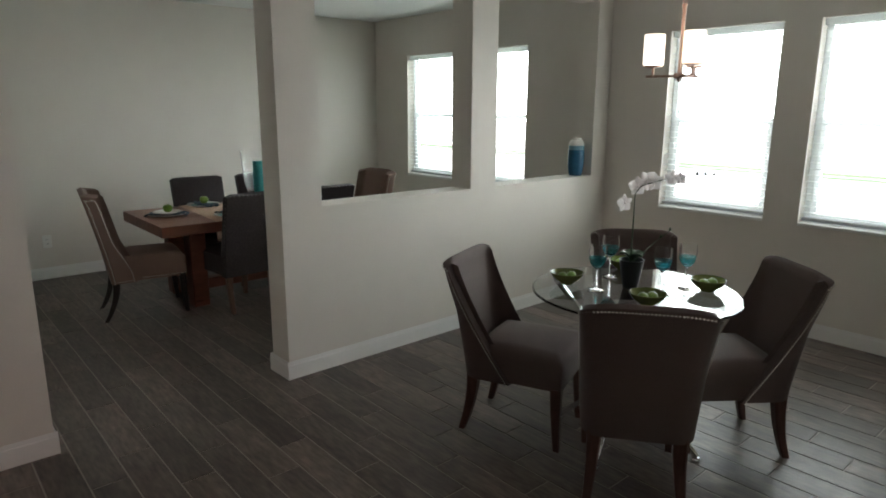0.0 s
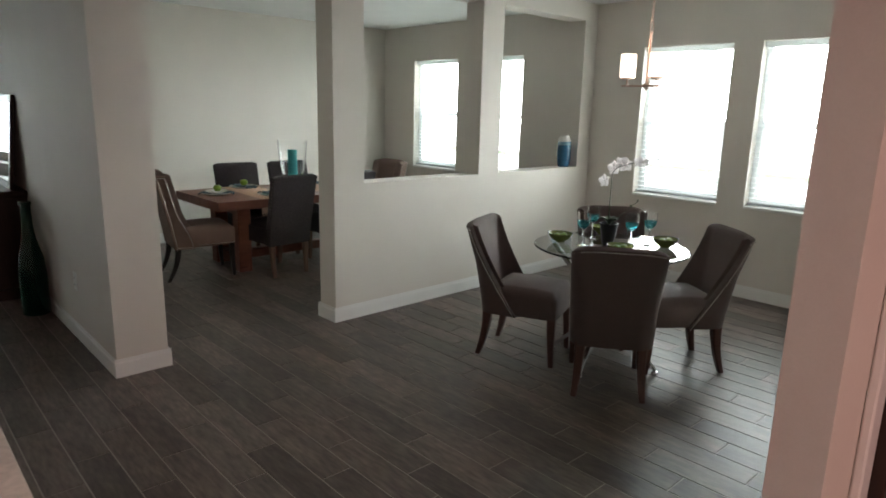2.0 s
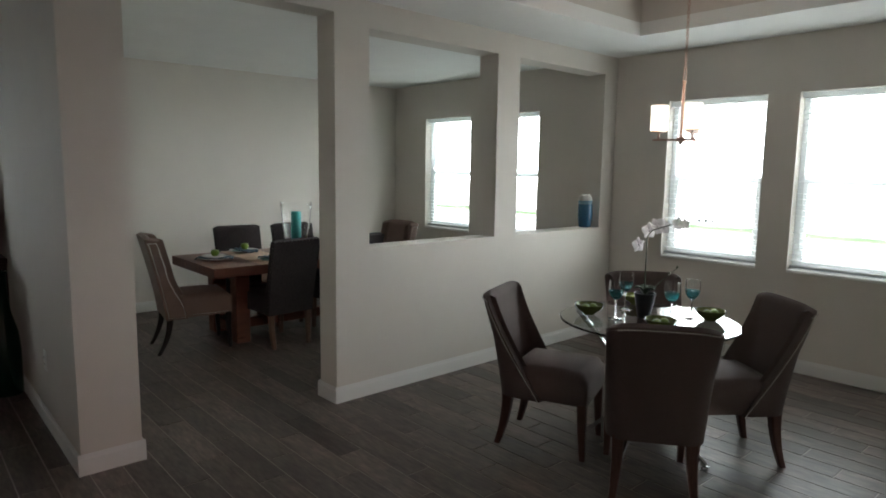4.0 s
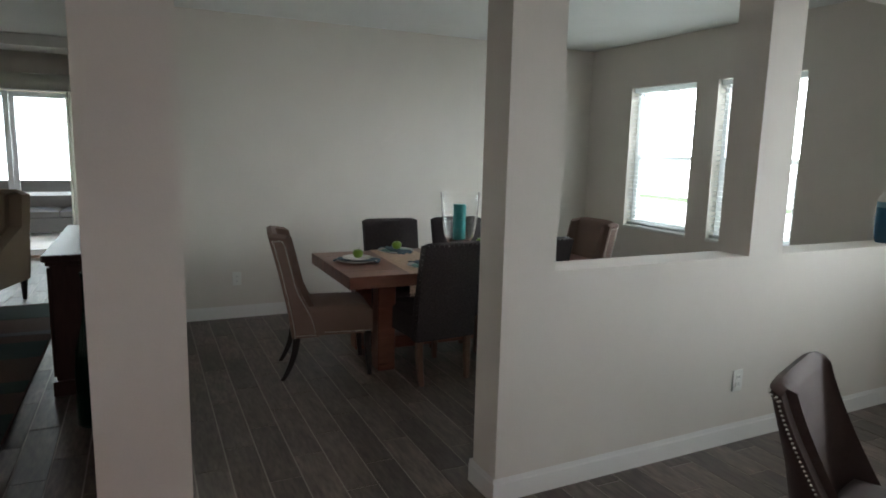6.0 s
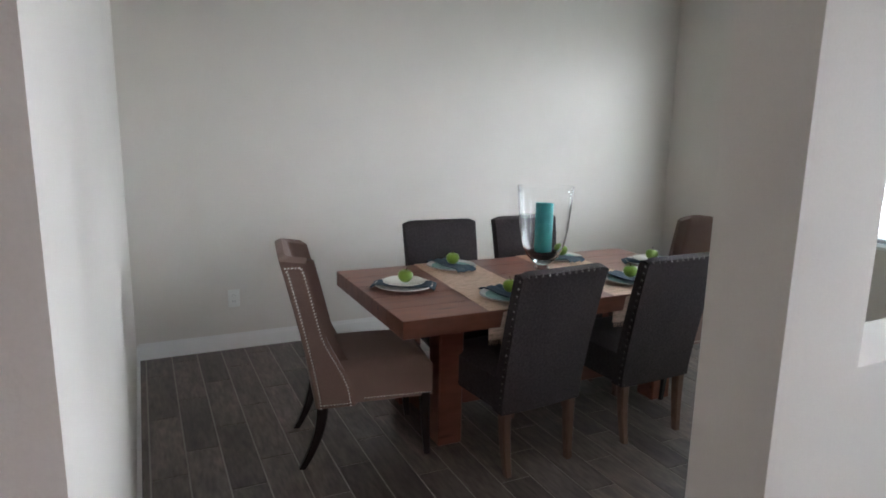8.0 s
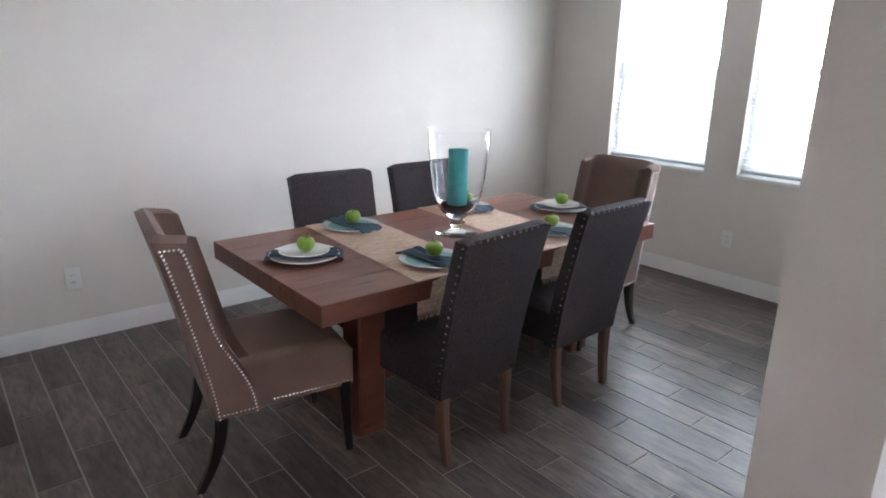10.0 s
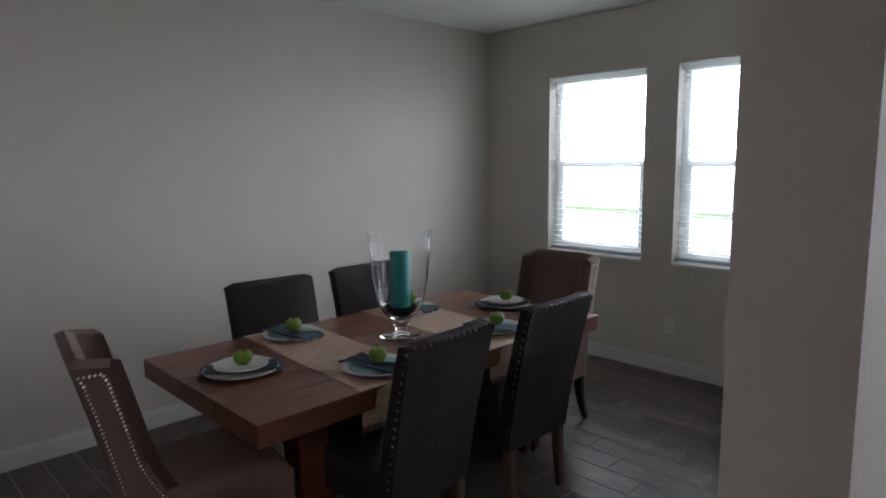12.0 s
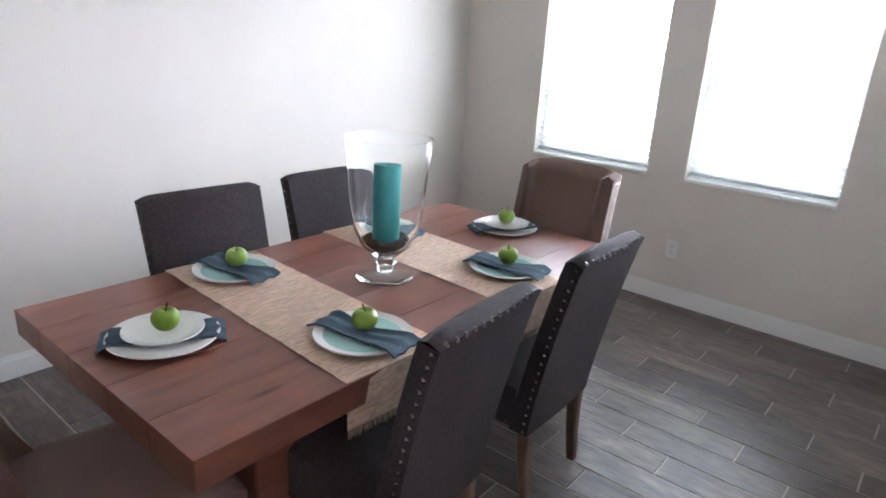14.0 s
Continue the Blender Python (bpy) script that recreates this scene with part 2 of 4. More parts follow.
# ---------------------------------------------------------------- the rooms
XW = 4.89      # window wall, inner face
YB = 7.035       # dining room's far wall
CZ = 2.565      # ceiling
PX, PY0, PY1 = 1.797, 3.565, 3.760   # half wall: end and faces
LX0, LX1, LY = 0.308, 0.592, 3.525  # wall beside the living room
SILL, HEAD = 1.0, 2.40
SKEW = pose(PX, PY0, 0, rz=1.0) @ pose(-PX, -PY0, 0)   # the half wall runs one degree off square
TZ = 0.70       # dining table top
O1, O2 = (2.056, 3.26), (3.512, 4.69)
WZ0, WZ1 = 0.789, 2.137
WINDOWS = [(1.19, 2.018), (2.255, 3.082), (4.55, 5.348), (5.585, 6.40)]
XL = -5.2       # living room's far side
YS = 10.85       # sliding door wall
YK = -4.0       # kitchen end
SY0, SY1 = 0.07, 0.162  # wall end beside the kitchen
TW, TL = 0.15, 0.6


def wall_boxes(y0, y1, holes, x0, x1, z1, z0h, z1h):
    out, y = [], y0
    for a, b in holes:
        out.append((x0, x1, y, a, 0, z1))
        out.append((x0, x1, a, b, 0, z0h))
        out.append((x0, x1, a, b, z1h, z1))
        y = b
    out.append((x0, x1, y, y1, 0, z1))
    return out


structure("wall_east", wall_boxes(SY0, YB + 0.15, WINDOWS, XW, XW + 0.16, CZ + 0.4, WZ0, WZ1), WALL, "greige painted wall with four deep-set windows", "wall")
structure("wall_north", [(LX1, XW, YB, YB + 0.15, 0, CZ)], WALL, "greige painted plain dining room wall", "wall")
half_wall = thing("wall_half", "greige half wall with two open pass-through windows and posts", "wall", kind="structure", at=SKEW)
boxpart("lower_wall", (PX, XW + 0.01, PY0, PY1, 0, SILL), WALL, half_wall)
for x0, x1 in ((PX, O1[0]), (O1[1], O2[0]), (O2[1], XW)):
    boxpart("post", (x0, x1, PY0, PY1, SILL, HEAD), WALL, half_wall)
boxpart("header", (PX, XW, PY0, PY1, HEAD, CZ), WALL, half_wall)
boxpart("doorway_header", (LX1, PX, PY0, PY1, 2.46, CZ), WALL, half_wall)
structure("wall_west", [(LX0, LX1, LY, YB + 0.15, 0, CZ)], WALL, "greige painted thick wall between dining and living room", "wall")
structure("wall_living", [(LX0, LX1, YB + 0.15, YS, 0, CZ)], WALL, "greige painted living room wall", "wall")
structure("wall_south", [(0.50, XW, SY0, SY1, 0, CZ)], WALL, "greige painted wall end beside the kitchen", "wall", bevel=0.0)
structure("wall_kitchen", [(XL, 3.2, YK - 0.15, YK, 0, CZ), (3.05, 3.2, YK, SY0, 0, CZ)], WALL, "greige painted kitchen wall", "wall")
structure("wall_far_west", [(XL - 0.15, XL, YK - 0.15, YS + 0.15, 0, CZ + 0.3)], WALL, "greige painted living room side wall", "wall")
SD0, SD1 = -3.6, -0.1
structure("wall_slider", [(XL, SD0, YS, YS + 0.15, 0, CZ), (SD1, LX1, YS, YS + 0.15, 0, CZ), (SD0, SD1, YS, YS + 0.15, 2.1, CZ)], WALL, "greige wall round a sliding glass door", "wall")
TR = (1.5, 4.16, 0.65, 2.95)
structure("ceiling", [(LX1 - 0.3, XW, TR[3], YB, CZ, CZ + 0.1), (LX1 - 0.3, TR[0], SY0, TR[3], CZ, CZ + 0.1), (TR[1], XW, SY0, TR[3], CZ, CZ + 0.1),
                      (TR[0], TR[1], SY0, TR[2], CZ, CZ + 0.1), (TR[0] - 0.1, TR[1] + 0.1, TR[2] - 0.1, TR[3] + 0.1, CZ + 0.27, CZ + 0.37),
                      (XL, LX1 - 0.3, YK, YS + 0.2, CZ, CZ + 0.1), (LX1 - 0.3, 3.2, YK, SY0, CZ, CZ + 0.1), (LX1 - 0.3, LX1, YB, YS, CZ, CZ + 0.1)],
          CEIL, "white textured ceiling with a recessed tray over the table", "ceiling")
structure("trim", [(TR[0] - 0.1, TR[0], TR[2] - 0.1, TR[3] + 0.1, CZ + 0.1, CZ + 0.27), (TR[1], TR[1] + 0.1, TR[2] - 0.1, TR[3] + 0.1, CZ + 0.1, CZ + 0.27),
                   (TR[0], TR[1], TR[2] - 0.1, TR[2], CZ + 0.1, CZ + 0.27), (TR[0], TR[1], TR[3], TR[3] + 0.1, CZ + 0.1, CZ + 0.27)], WALL, "painted sides of the ceiling tray", "trim")


def skirting(x0, x1, y0, y1, at=None):
    """A baseboard run: board with an eased top."""
    bm = bmesh.new()
    box(bm, x0, x1, y0, y1, 0, 0.084)
    along_y = (x1 - x0) < (y1 - y0)
    for z0, z1, d in ((0.084, 0.088, 0.002), (0.088, 0.098, 0.005), (0.098, 0.108, 0.0065)):
        dx, dy = (d, 0) if along_y else (0, d)
        box(bm, x0 + dx, x1 - dx, y0 + dy, y1 - dy, z0, z1)
    ob = part("baseboard", bm, TRIM)
    if at is not None:
        ob.matrix_basis = at
    return tagged(ob, "white painted wooden baseboard along the wall", "baseboard", "", "structure")


B = 0.015
skirting(PX - B, XW - B, PY0 - B, PY0, SKEW)
skirting(PX - B, XW - B, PY1, PY1 + B, SKEW)
skirting(PX - B, PX, PY0, PY1, SKEW)
skirting(LX0 - B, LX1 + B, LY - B, LY)
skirting(LX0 - B, LX0, LY, YS)
skirting(LX1, LX1 + B, LY, YB)
skirting(LX1 + B, XW, YB - B, YB)
skirting(XW - B, XW, PY1 + B + 0.054, YB - B)
skirting(XW - B, XW, SY1, PY0 - B + 0.054)
skirting(0.50 - B, XW - B, SY1, SY1 + B)
skirting(0.50 - B, 0.50, SY0, SY1)


def window(index, y0, y1):
    w = thing("window_%d" % index, "white single-hung window with open blinds and bright daylight behind", "window", "", "structure")
    xo = XW + 0.09
    f = 0.045
    bm = bmesh.new()
    for b in ((y0, y0 + f, WZ0, WZ1), (y1 - f, y1, WZ0, WZ1), (y0 + f, y1 - f, WZ0, WZ0 + f), (y0 + f, y1 - f, WZ1 - f, WZ1)):
        box(bm, xo, xo + 0.05, b[0], b[1], b[2], b[3], bevel=0.004)
    part("window_frame", bm, VINYL, w)
    zm = 1.47
    boxpart("meeting_rail", (xo - 0.005, xo + 0.045, y0 + f, y1 - f, zm - 0.022, zm + 0.022), VINYL, w, bevel=0.004)
    bm = bmesh.new()
    for b in ((y0 + f, y0 + f + 0.03, WZ0 + f, zm - 0.022), (y1 - f - 0.03, y1 - f, WZ0 + f, zm - 0.022), (y0 + f + 0.03, y1 - f - 0.03, WZ0 + f, WZ0 + f + 0.035)):
        box(bm, xo - 0.004, xo + 0.03, b[0], b[1], b[2], b[3], bevel=0.003)
    part("lower_sash", bm, VINYL, w)
    for z0, z1 in ((WZ0 + f, zm - 0.022), (zm + 0.022, WZ1 - f)):
        p = boxpart("pane", (xo + 0.02, xo + 0.024, y0 + f, y1 - f, z0, z1), PANE, w)
        p.visible_shadow = False
    boxpart("window_sill", (XW - 0.012, XW + 0.09, y0 + 0.001, y1 - 0.001, WZ0 - 0.02, WZ0 + 0.004), TRIM, w, bevel=0.004)
    boxpart("headrail", (XW + 0.03, XW + 0.085, y0 + 0.004, y1 - 0.004, WZ1 - 0.045, WZ1 - 0.002), SLAT, w, bevel=0.004)
    boxpart("bottom_rail", (XW + 0.032, XW + 0.082, y0 + 0.008, y1 - 0.008, WZ0 + 0.016, WZ0 + 0.036), RAIL, w, bevel=0.005)
    bm = bmesh.new()
    rows = []
    ya, yb = y0 + 0.008, y1 - 0.008
    for k in range(5):
        u = k / 4 - 0.5
        rows.append([(u * 0.05, ya, 0.003 - 0.012 * u * u), (u * 0.05, yb, 0.003 - 0.012 * u * u)])
    for k in range(5):
        u = 0.5 - k / 4
        rows.append([(u * 0.05, ya, -0.012 * u * u), (u * 0.05, yb, -0.012 * u * u)])
    vs = grid_solid(bm, rows + [rows[0]])
    bmesh.ops.remove_doubles(bm, verts=bm.verts, dist=1e-5)
    me = mesh_of(bm, "slat", SLAT)
    z = WZ0 + 0.07
    while z < WZ1 - 0.06:
        s = new("slat", me)
        s.parent, s.location = w, (XW + 0.057, 0, z)
        z += 0.043
    for yy in (y0 + 0.13, y1 - 0.13):
        bm = bmesh.new()
        tube(bm, [(XW + 0.03, yy, WZ0 + 0.03), (XW + 0.03, yy, WZ1 - 0.04)], 0.0012, 5)
        part("ladder_cord", bm, SLAT, w)
    bm = bmesh.new()
    tube(bm, [(XW + 0.022, y1 - 0.1, WZ1 - 0.5), (XW + 0.022, y1 - 0.1, WZ1 - 0.05)], 0.004, 6)
    part("tilt_wand", bm, SLAT, w)
    return w


for i, (a, b) in enumerate(WINDOWS):
    window(i + 1, a, b)


def outlet(at, label="white plastic wall outlet with two sockets"):
    o = thing("wall_outlet", label, "outlet", "wall outlets", at=at)
    boxpart("cover_plate", (-0.037, 0.037, 0, 0.006, -0.059, 0.059), PLASTIC, o, bevel=0.003)
    for z in (-0.02, 0.02):
        bm = bmesh.new()
        box(bm, -0.017, 0.017, 0.006, 0.009, z - 0.014, z + 0.014, bevel=0.003)
        s = part("socket", bm, PLASTIC, o)
        for x in (-0.006, 0.006):
            boxpart("slot", (x - 0.0012, x + 0.0012, 0.0085, 0.0098, z - 0.005, z + 0.005), SLOT, s)
    return o


outlet(pose(1.189, YB, 0.347, rz=180))
outlet(pose(XW, 5.348, 0.345, rz=90))
outlet(SKEW @ pose(3.262, PY0, 0.341, rz=180))
outlet(pose(LX0, 4.3, 0.40, rz=90))


# ---------------------------------------------------------------- dining table
def dining_table():
    t = thing("dining_table", "chunky reddish-brown plank dining table on post legs", "dining table", at=pose(2.595, 5.597, 0))
    L, W = 0.975, 0.49
    ys = [-W, -0.30, -0.1, 0.115, 0.31, W]
    for a, b in zip(ys, ys[1:]):
        boxpart("plank", (-L, L, a + 0.0004, b - 0.0004, TZ - 0.079, TZ), WALNUT, t, bevel=0.0012)
    for sx in (-1, 1):
        for sy in (-1, 1):
            boxpart("leg", (sx * 0.66 - 0.062, sx * 0.66 + 0.062, sy * 0.25 - 0.062, sy * 0.25 + 0.062, 0, TZ - 0.0795), WALNUT, t, bevel=0.006)
        boxpart("crossbar", (sx * 0.66 - 0.045, sx * 0.66 + 0.045, -0.1875, 0.1875, 0.06, 0.15), WALNUT, t, bevel=0.004)
        boxpart("top_beam", (sx * 0.66 - 0.05, sx * 0.66 + 0.05, -0.1875, 0.1875, TZ - 0.16, TZ - 0.0795), WALNUT, t, bevel=0.004)
    boxpart("stretcher", (-0.614, 0.614, -0.045, 0.045, 0.061, 0.149), WALNUT, t, bevel=0.004)
    return t


dining_table()


# ---------------------------------------------------------------- chairs
def studs(bm, path, step, r):
    """Domed nail heads set along a path of (point, outward)."""
    acc = 0.0
    for (p, n), (q, m) in zip(path, path[1:]):
        p, q = Vector(p), Vector(q)
        d = (q - p).length
        while acc <= d and d > 0:
            f = acc / d
            c = p.lerp(q, f) + Vector(n) * 0.0005
            nn = Vector(n).normalized()
            a = nn.orthogonal().normalized()
            b = nn.cross(a)
            ring = [bm.verts.new(c + (a * math.cos(k * math.pi / 3) + b * math.sin(k * math.pi / 3)) * r) for k in range(6)]
            top = bm.verts.new(c + nn * r * 0.7)
            for k in range(6):
                bm.faces.new((ring[k], ring[(k + 1) % 6], top))
            acc += step
        acc -= d


def leg_curve(bm, x, y, z1, dx, dy, r0, r1):
    """A square tapered leg with eased corners that sweeps out towards its foot by (dx, dy)."""
    rows = []
    for k in range(11):
        f = k / 10
        sw = (1 - f) ** 2
        r = r0 + (r1 - r0) * f
        e = r * 0.3
        ring = [(r, -r + e), (r, r - e), (r - e, r), (-r + e, r), (-r, r - e), (-r, -r + e), (-r + e, -r), (r - e, -r)]
        rows.append([(x + dx * sw + a, y + dy * sw + b, z1 * f) for a, b in ring])
    vs = grid_solid(bm, rows, closed=True)
    bm.faces.new(vs[0][::-1])
    bm.faces.new(vs[-1])


def cushion(bm, x0, x1, y0, y1, z0, z1, crown=0.015, bev=0.03, n=10):
    """An upholstered block with soft edges and a crowned top."""
    rows = []
    for j in range(n + 1):
        row = []
        for i in range(n + 1):
            u, v = i / n * 2 - 1, j / n * 2 - 1
            e = max(abs(u), abs(v))
            fall = 1 - max(0, (e - 0.82) / 0.18) ** 2.5
            row.append(((x0 + x1) / 2 + u * (x1 - x0) / 2, (y0 + y1) / 2 + v * (y1 - y0) / 2, z1 - bev * (1 - fall) + crown * (1 - u * u) * (1 - v * v)))
        rows.append(row)
    vs = grid_solid(bm, rows)
    rim = [vs[0][i] for i in range(n + 1)] + [vs[j][n] for j in range(1, n + 1)] + [vs[n][i] for i in range(n - 1, -1, -1)] + [vs[j][0] for j in range(n - 1, 0, -1)]
    low = [bm.verts.new((v.co.x, v.co.y, z0)) for v in rim]
    m = len(rim)
    for k in range(m):
        bm.faces.new((rim[k], rim[(k + 1) % m], low[(k + 1) % m], low[k]))
    bm.faces.new(low[::-1])


def shell_point(u, z, half, depth, back, corner, inset):
    """A point on the U-shaped plan of a wrapped chair back. u runs -1..1 from one front edge round to the other."""
    w = half - inset
    d = max(depth, 0.02)
    leng = [d, 2 * w, d]
    s = (u + 1) / 2 * sum(leng)
    if s < d:
        x, y = -w, back + inset + (d - s)
    elif s < d + 2 * w:
        x, y = -w + (s - d), back + inset
    else:
        x, y = w, back + inset + (s - d - 2 * w)
    # eased corners
    c = corner
    ax, ay = w - abs(x), y - (back + inset)
    if ax < c and ay < c:
        px, py = c - ax, c - ay
        k = math.hypot(px, py)
        if k > c:
            x = math.copysign(w - c + px * c / k, x)
            y = back + inset + c - py * c / k
    return x, y


def wrapped_back(bm, z0, z1, half, depth_of, back_of, top_of, corner, thick, half_of=None, n=36, m=14):
    """The upholstered shell: outer and inner skins, closed round the rim."""
    outer, inner = [], []
    for j in range(m + 1):
        f = j / m
        ro, ri = [], []
        for i in range(n + 1):
            u = i / n * 2 - 1
            zt = top_of(u)
            z = z0 + (zt - z0) * f
            g = (z - z0) / (z1 - z0)
            h = half_of(g) if half_of else half
            d = depth_of(g)
            c = min(corner, d)
            x, y = shell_point(u, z, h, d, back_of(g), c, 0.0)
            xi, yi = shell_point(u, z, h, d, back_of(g), max(c - thick * 0.4, 0.005), thick)
            if abs(u) > 0.999:
                yi = y
            ro.append((x, y, z))
            ri.append((xi, yi, z))
        outer.append(ro)
        inner.append(ri)
    # rounded top rim
    top = [((a[0] + b[0]) / 2, (a[1] + b[1]) / 2, (a[2] + b[2]) / 2 + thick * 0.3) for a, b in zip(outer[-1], inner[-1])]
    rows = outer + [top] + inner[::-1]
    vs = grid_solid(bm, rows)
    for side in (0, n):
        col = [r[side] for r in vs]
        k = len(col)
        for a in range((k - 1) // 2):
            q = [col[a], col[a + 1], col[k - 2 - a], col[k - 1 - a]]
            if len({id(v) for v in q}) == 4:
                bm.faces.new(q)
    lo, li = vs[0], vs[-1]
    for i in range(n):
        bm.faces.new((lo[i], lo[i + 1], li[i + 1], li[i]))
    bmesh.ops.remove_doubles(bm, verts=bm.verts, dist=1e-5)
    return outer


def wing_chair(at, label):
    """Tall square-shouldered host chair with shallow wings. Faces +y."""
    c = thing("wing_chair", label, "chair", "host chairs", at=at)
    half, z0, z1 = 0.235, 0.285, 0.955
    flare = lambda g: min(1.0, max(0.0, (0.52 - g) / 0.44))
    depth = lambda g: 0.102 + 0.066 * flare(g) ** 2 * (3 - 2 * flare(g))
    back = lambda g: -0.245 - 0.14 * g ** 1.25
    top = lambda u: z1 - 0.03 * max(0, abs(u) - 0.42) / 0.58 * 0.9
    bm = bmesh.new()
    outer = wrapped_back(bm, z0, z1, half, depth, back, top, 0.012, 0.055)
    b = part("backrest", bm, TAUPE, c, smooth=50)
    bm = bmesh.new()
    cushion(bm, -0.226, 0.226, -0.19, 0.275, 0.295, 0.472, crown=0.022, bev=0.03, n=14)
    part("seat", bm, TAUPE, c, smooth=50)
    bm = bmesh.new()
    for s in (-1, 1):
        i0 = 0 if s < 0 else -1
        out = Vector((s, 0, 0))
        front = [(Vector(r[i0]) + Vector((s * 0.001, -0.018, 0)), out) for r in outer]
        rear = []
        for r in outer:
            g = (r[0][2] - z0) / (z1 - z0)
            rear.append((Vector((s * (half + 0.001), back(g) + 0.022, r[i0][2])), out))
        front[-1][0].z -= 0.018
        rear[-1][0].z -= 0.018
        studs(bm, front, 0.0142, 0.0057)
        studs(bm, rear, 0.0142, 0.0057)
        studs(bm, [rear[-1], front[-1]], 0.0142, 0.0057)
        f0, r0 = front[0][0].copy(), rear[0][0].copy()
        f0.z += 0.012
        r0.z += 0.012
        studs(bm, [(r0, out), (f0, out)], 0.0142, 0.0057)
        studs(bm, [((s * 0.227, -0.03, 0.31), out), ((s * 0.227, 0.27, 0.31), out)], 0.0142, 0.0057)
    studs(bm, [((-0.22, 0.2755, 0.31), (0, 1, 0)), ((0.22, 0.2755, 0.31), (0, 1, 0))], 0.0142, 0.0057)
    tagged(part("nail_trim", bm, NAIL, c, "row of bright nickel nail heads"), kind="stuff")
    for s in (-1, 1):
        bm = bmesh.new()
        leg_curve(bm, s * 0.20, -0.215, 0.29, 0, -0.09, 0.015, 0.025)
        part("leg", bm, ESPRESSO, c)
        bm = bmesh.new()
        leg_curve(bm, s * 0.205, 0.245, 0.31, 0, 0.015, 0.014, 0.024)
        part("leg", bm, ESPRESSO, c)
    return c


def slope_chair(label):
    """Low chair whose curved back runs down into the seat sides. Faces +y."""
    c = thing("upholstered_chair", label, "chair", "chairs round the glass table")
    half, z0, z1 = 0.235, 0.29, 0.855
    depth = lambda g: 0.035 + 0.215 * (1 - min(g, 1)) ** 1.55
    back = lambda g: -0.235 - 0.10 * g ** 1.2
    top = lambda u: z1 - 0.028 * abs(u) ** 4
    hof = lambda g: 0.222 + 0.028 * g
    bm = bmesh.new()
    outer = wrapped_back(bm, z0, z1, half, depth, back, top, 0.09, 0.045, half_of=hof)
    part("backrest", bm, MOCHA, c, smooth=60)
    bm = bmesh.new()
    cushion(bm, -0.213, 0.213, -0.185, 0.26, 0.30, 0.465, crown=0.028, bev=0.045, n=14)
    part("seat", bm, MOCHA, c, smooth=60)
    bm = bmesh.new()
    for s in (-1, 1):
        i0 = 0 if s < 0 else -1
        studs(bm, [(Vector(r[i0]) + Vector((s * 0.0015, -0.012, -0.004)), Vector((s, 0, 0))) for r in outer], 0.0135, 0.0048)
    rim = []
    for i, p in enumerate(outer[-1]):
        q = Vector(p)
        nrm = Vector((q.x * 0.8 if abs(q.x) > 0.15 else 0, -1, 0)).normalized() if 4 < i < len(outer[-1]) - 5 else Vector((math.copysign(1, q.x), 0, 0))
        rim.append((q + Vector((0, 0, -0.014)) + nrm * 0.001, nrm))
    studs(bm, rim, 0.0135, 0.0048)
    tagged(part("nail_trim", bm, NAIL, c, "row of small bright nail heads"), kind="stuff")
    for s in (-1, 1):
        bm = bmesh.new()
        leg_curve(bm, s * 0.165, -0.19, 0.31, s * 0.02, -0.05, 0.016, 0.03)
        part("leg", bm, DARKLEG, c)
        bm = bmesh.new()
        leg_curve(bm, s * 0.19, 0.235, 0.31, 0, 0.012, 0.015, 0.026)
        part("leg", bm, DARKLEG, c)
    return c


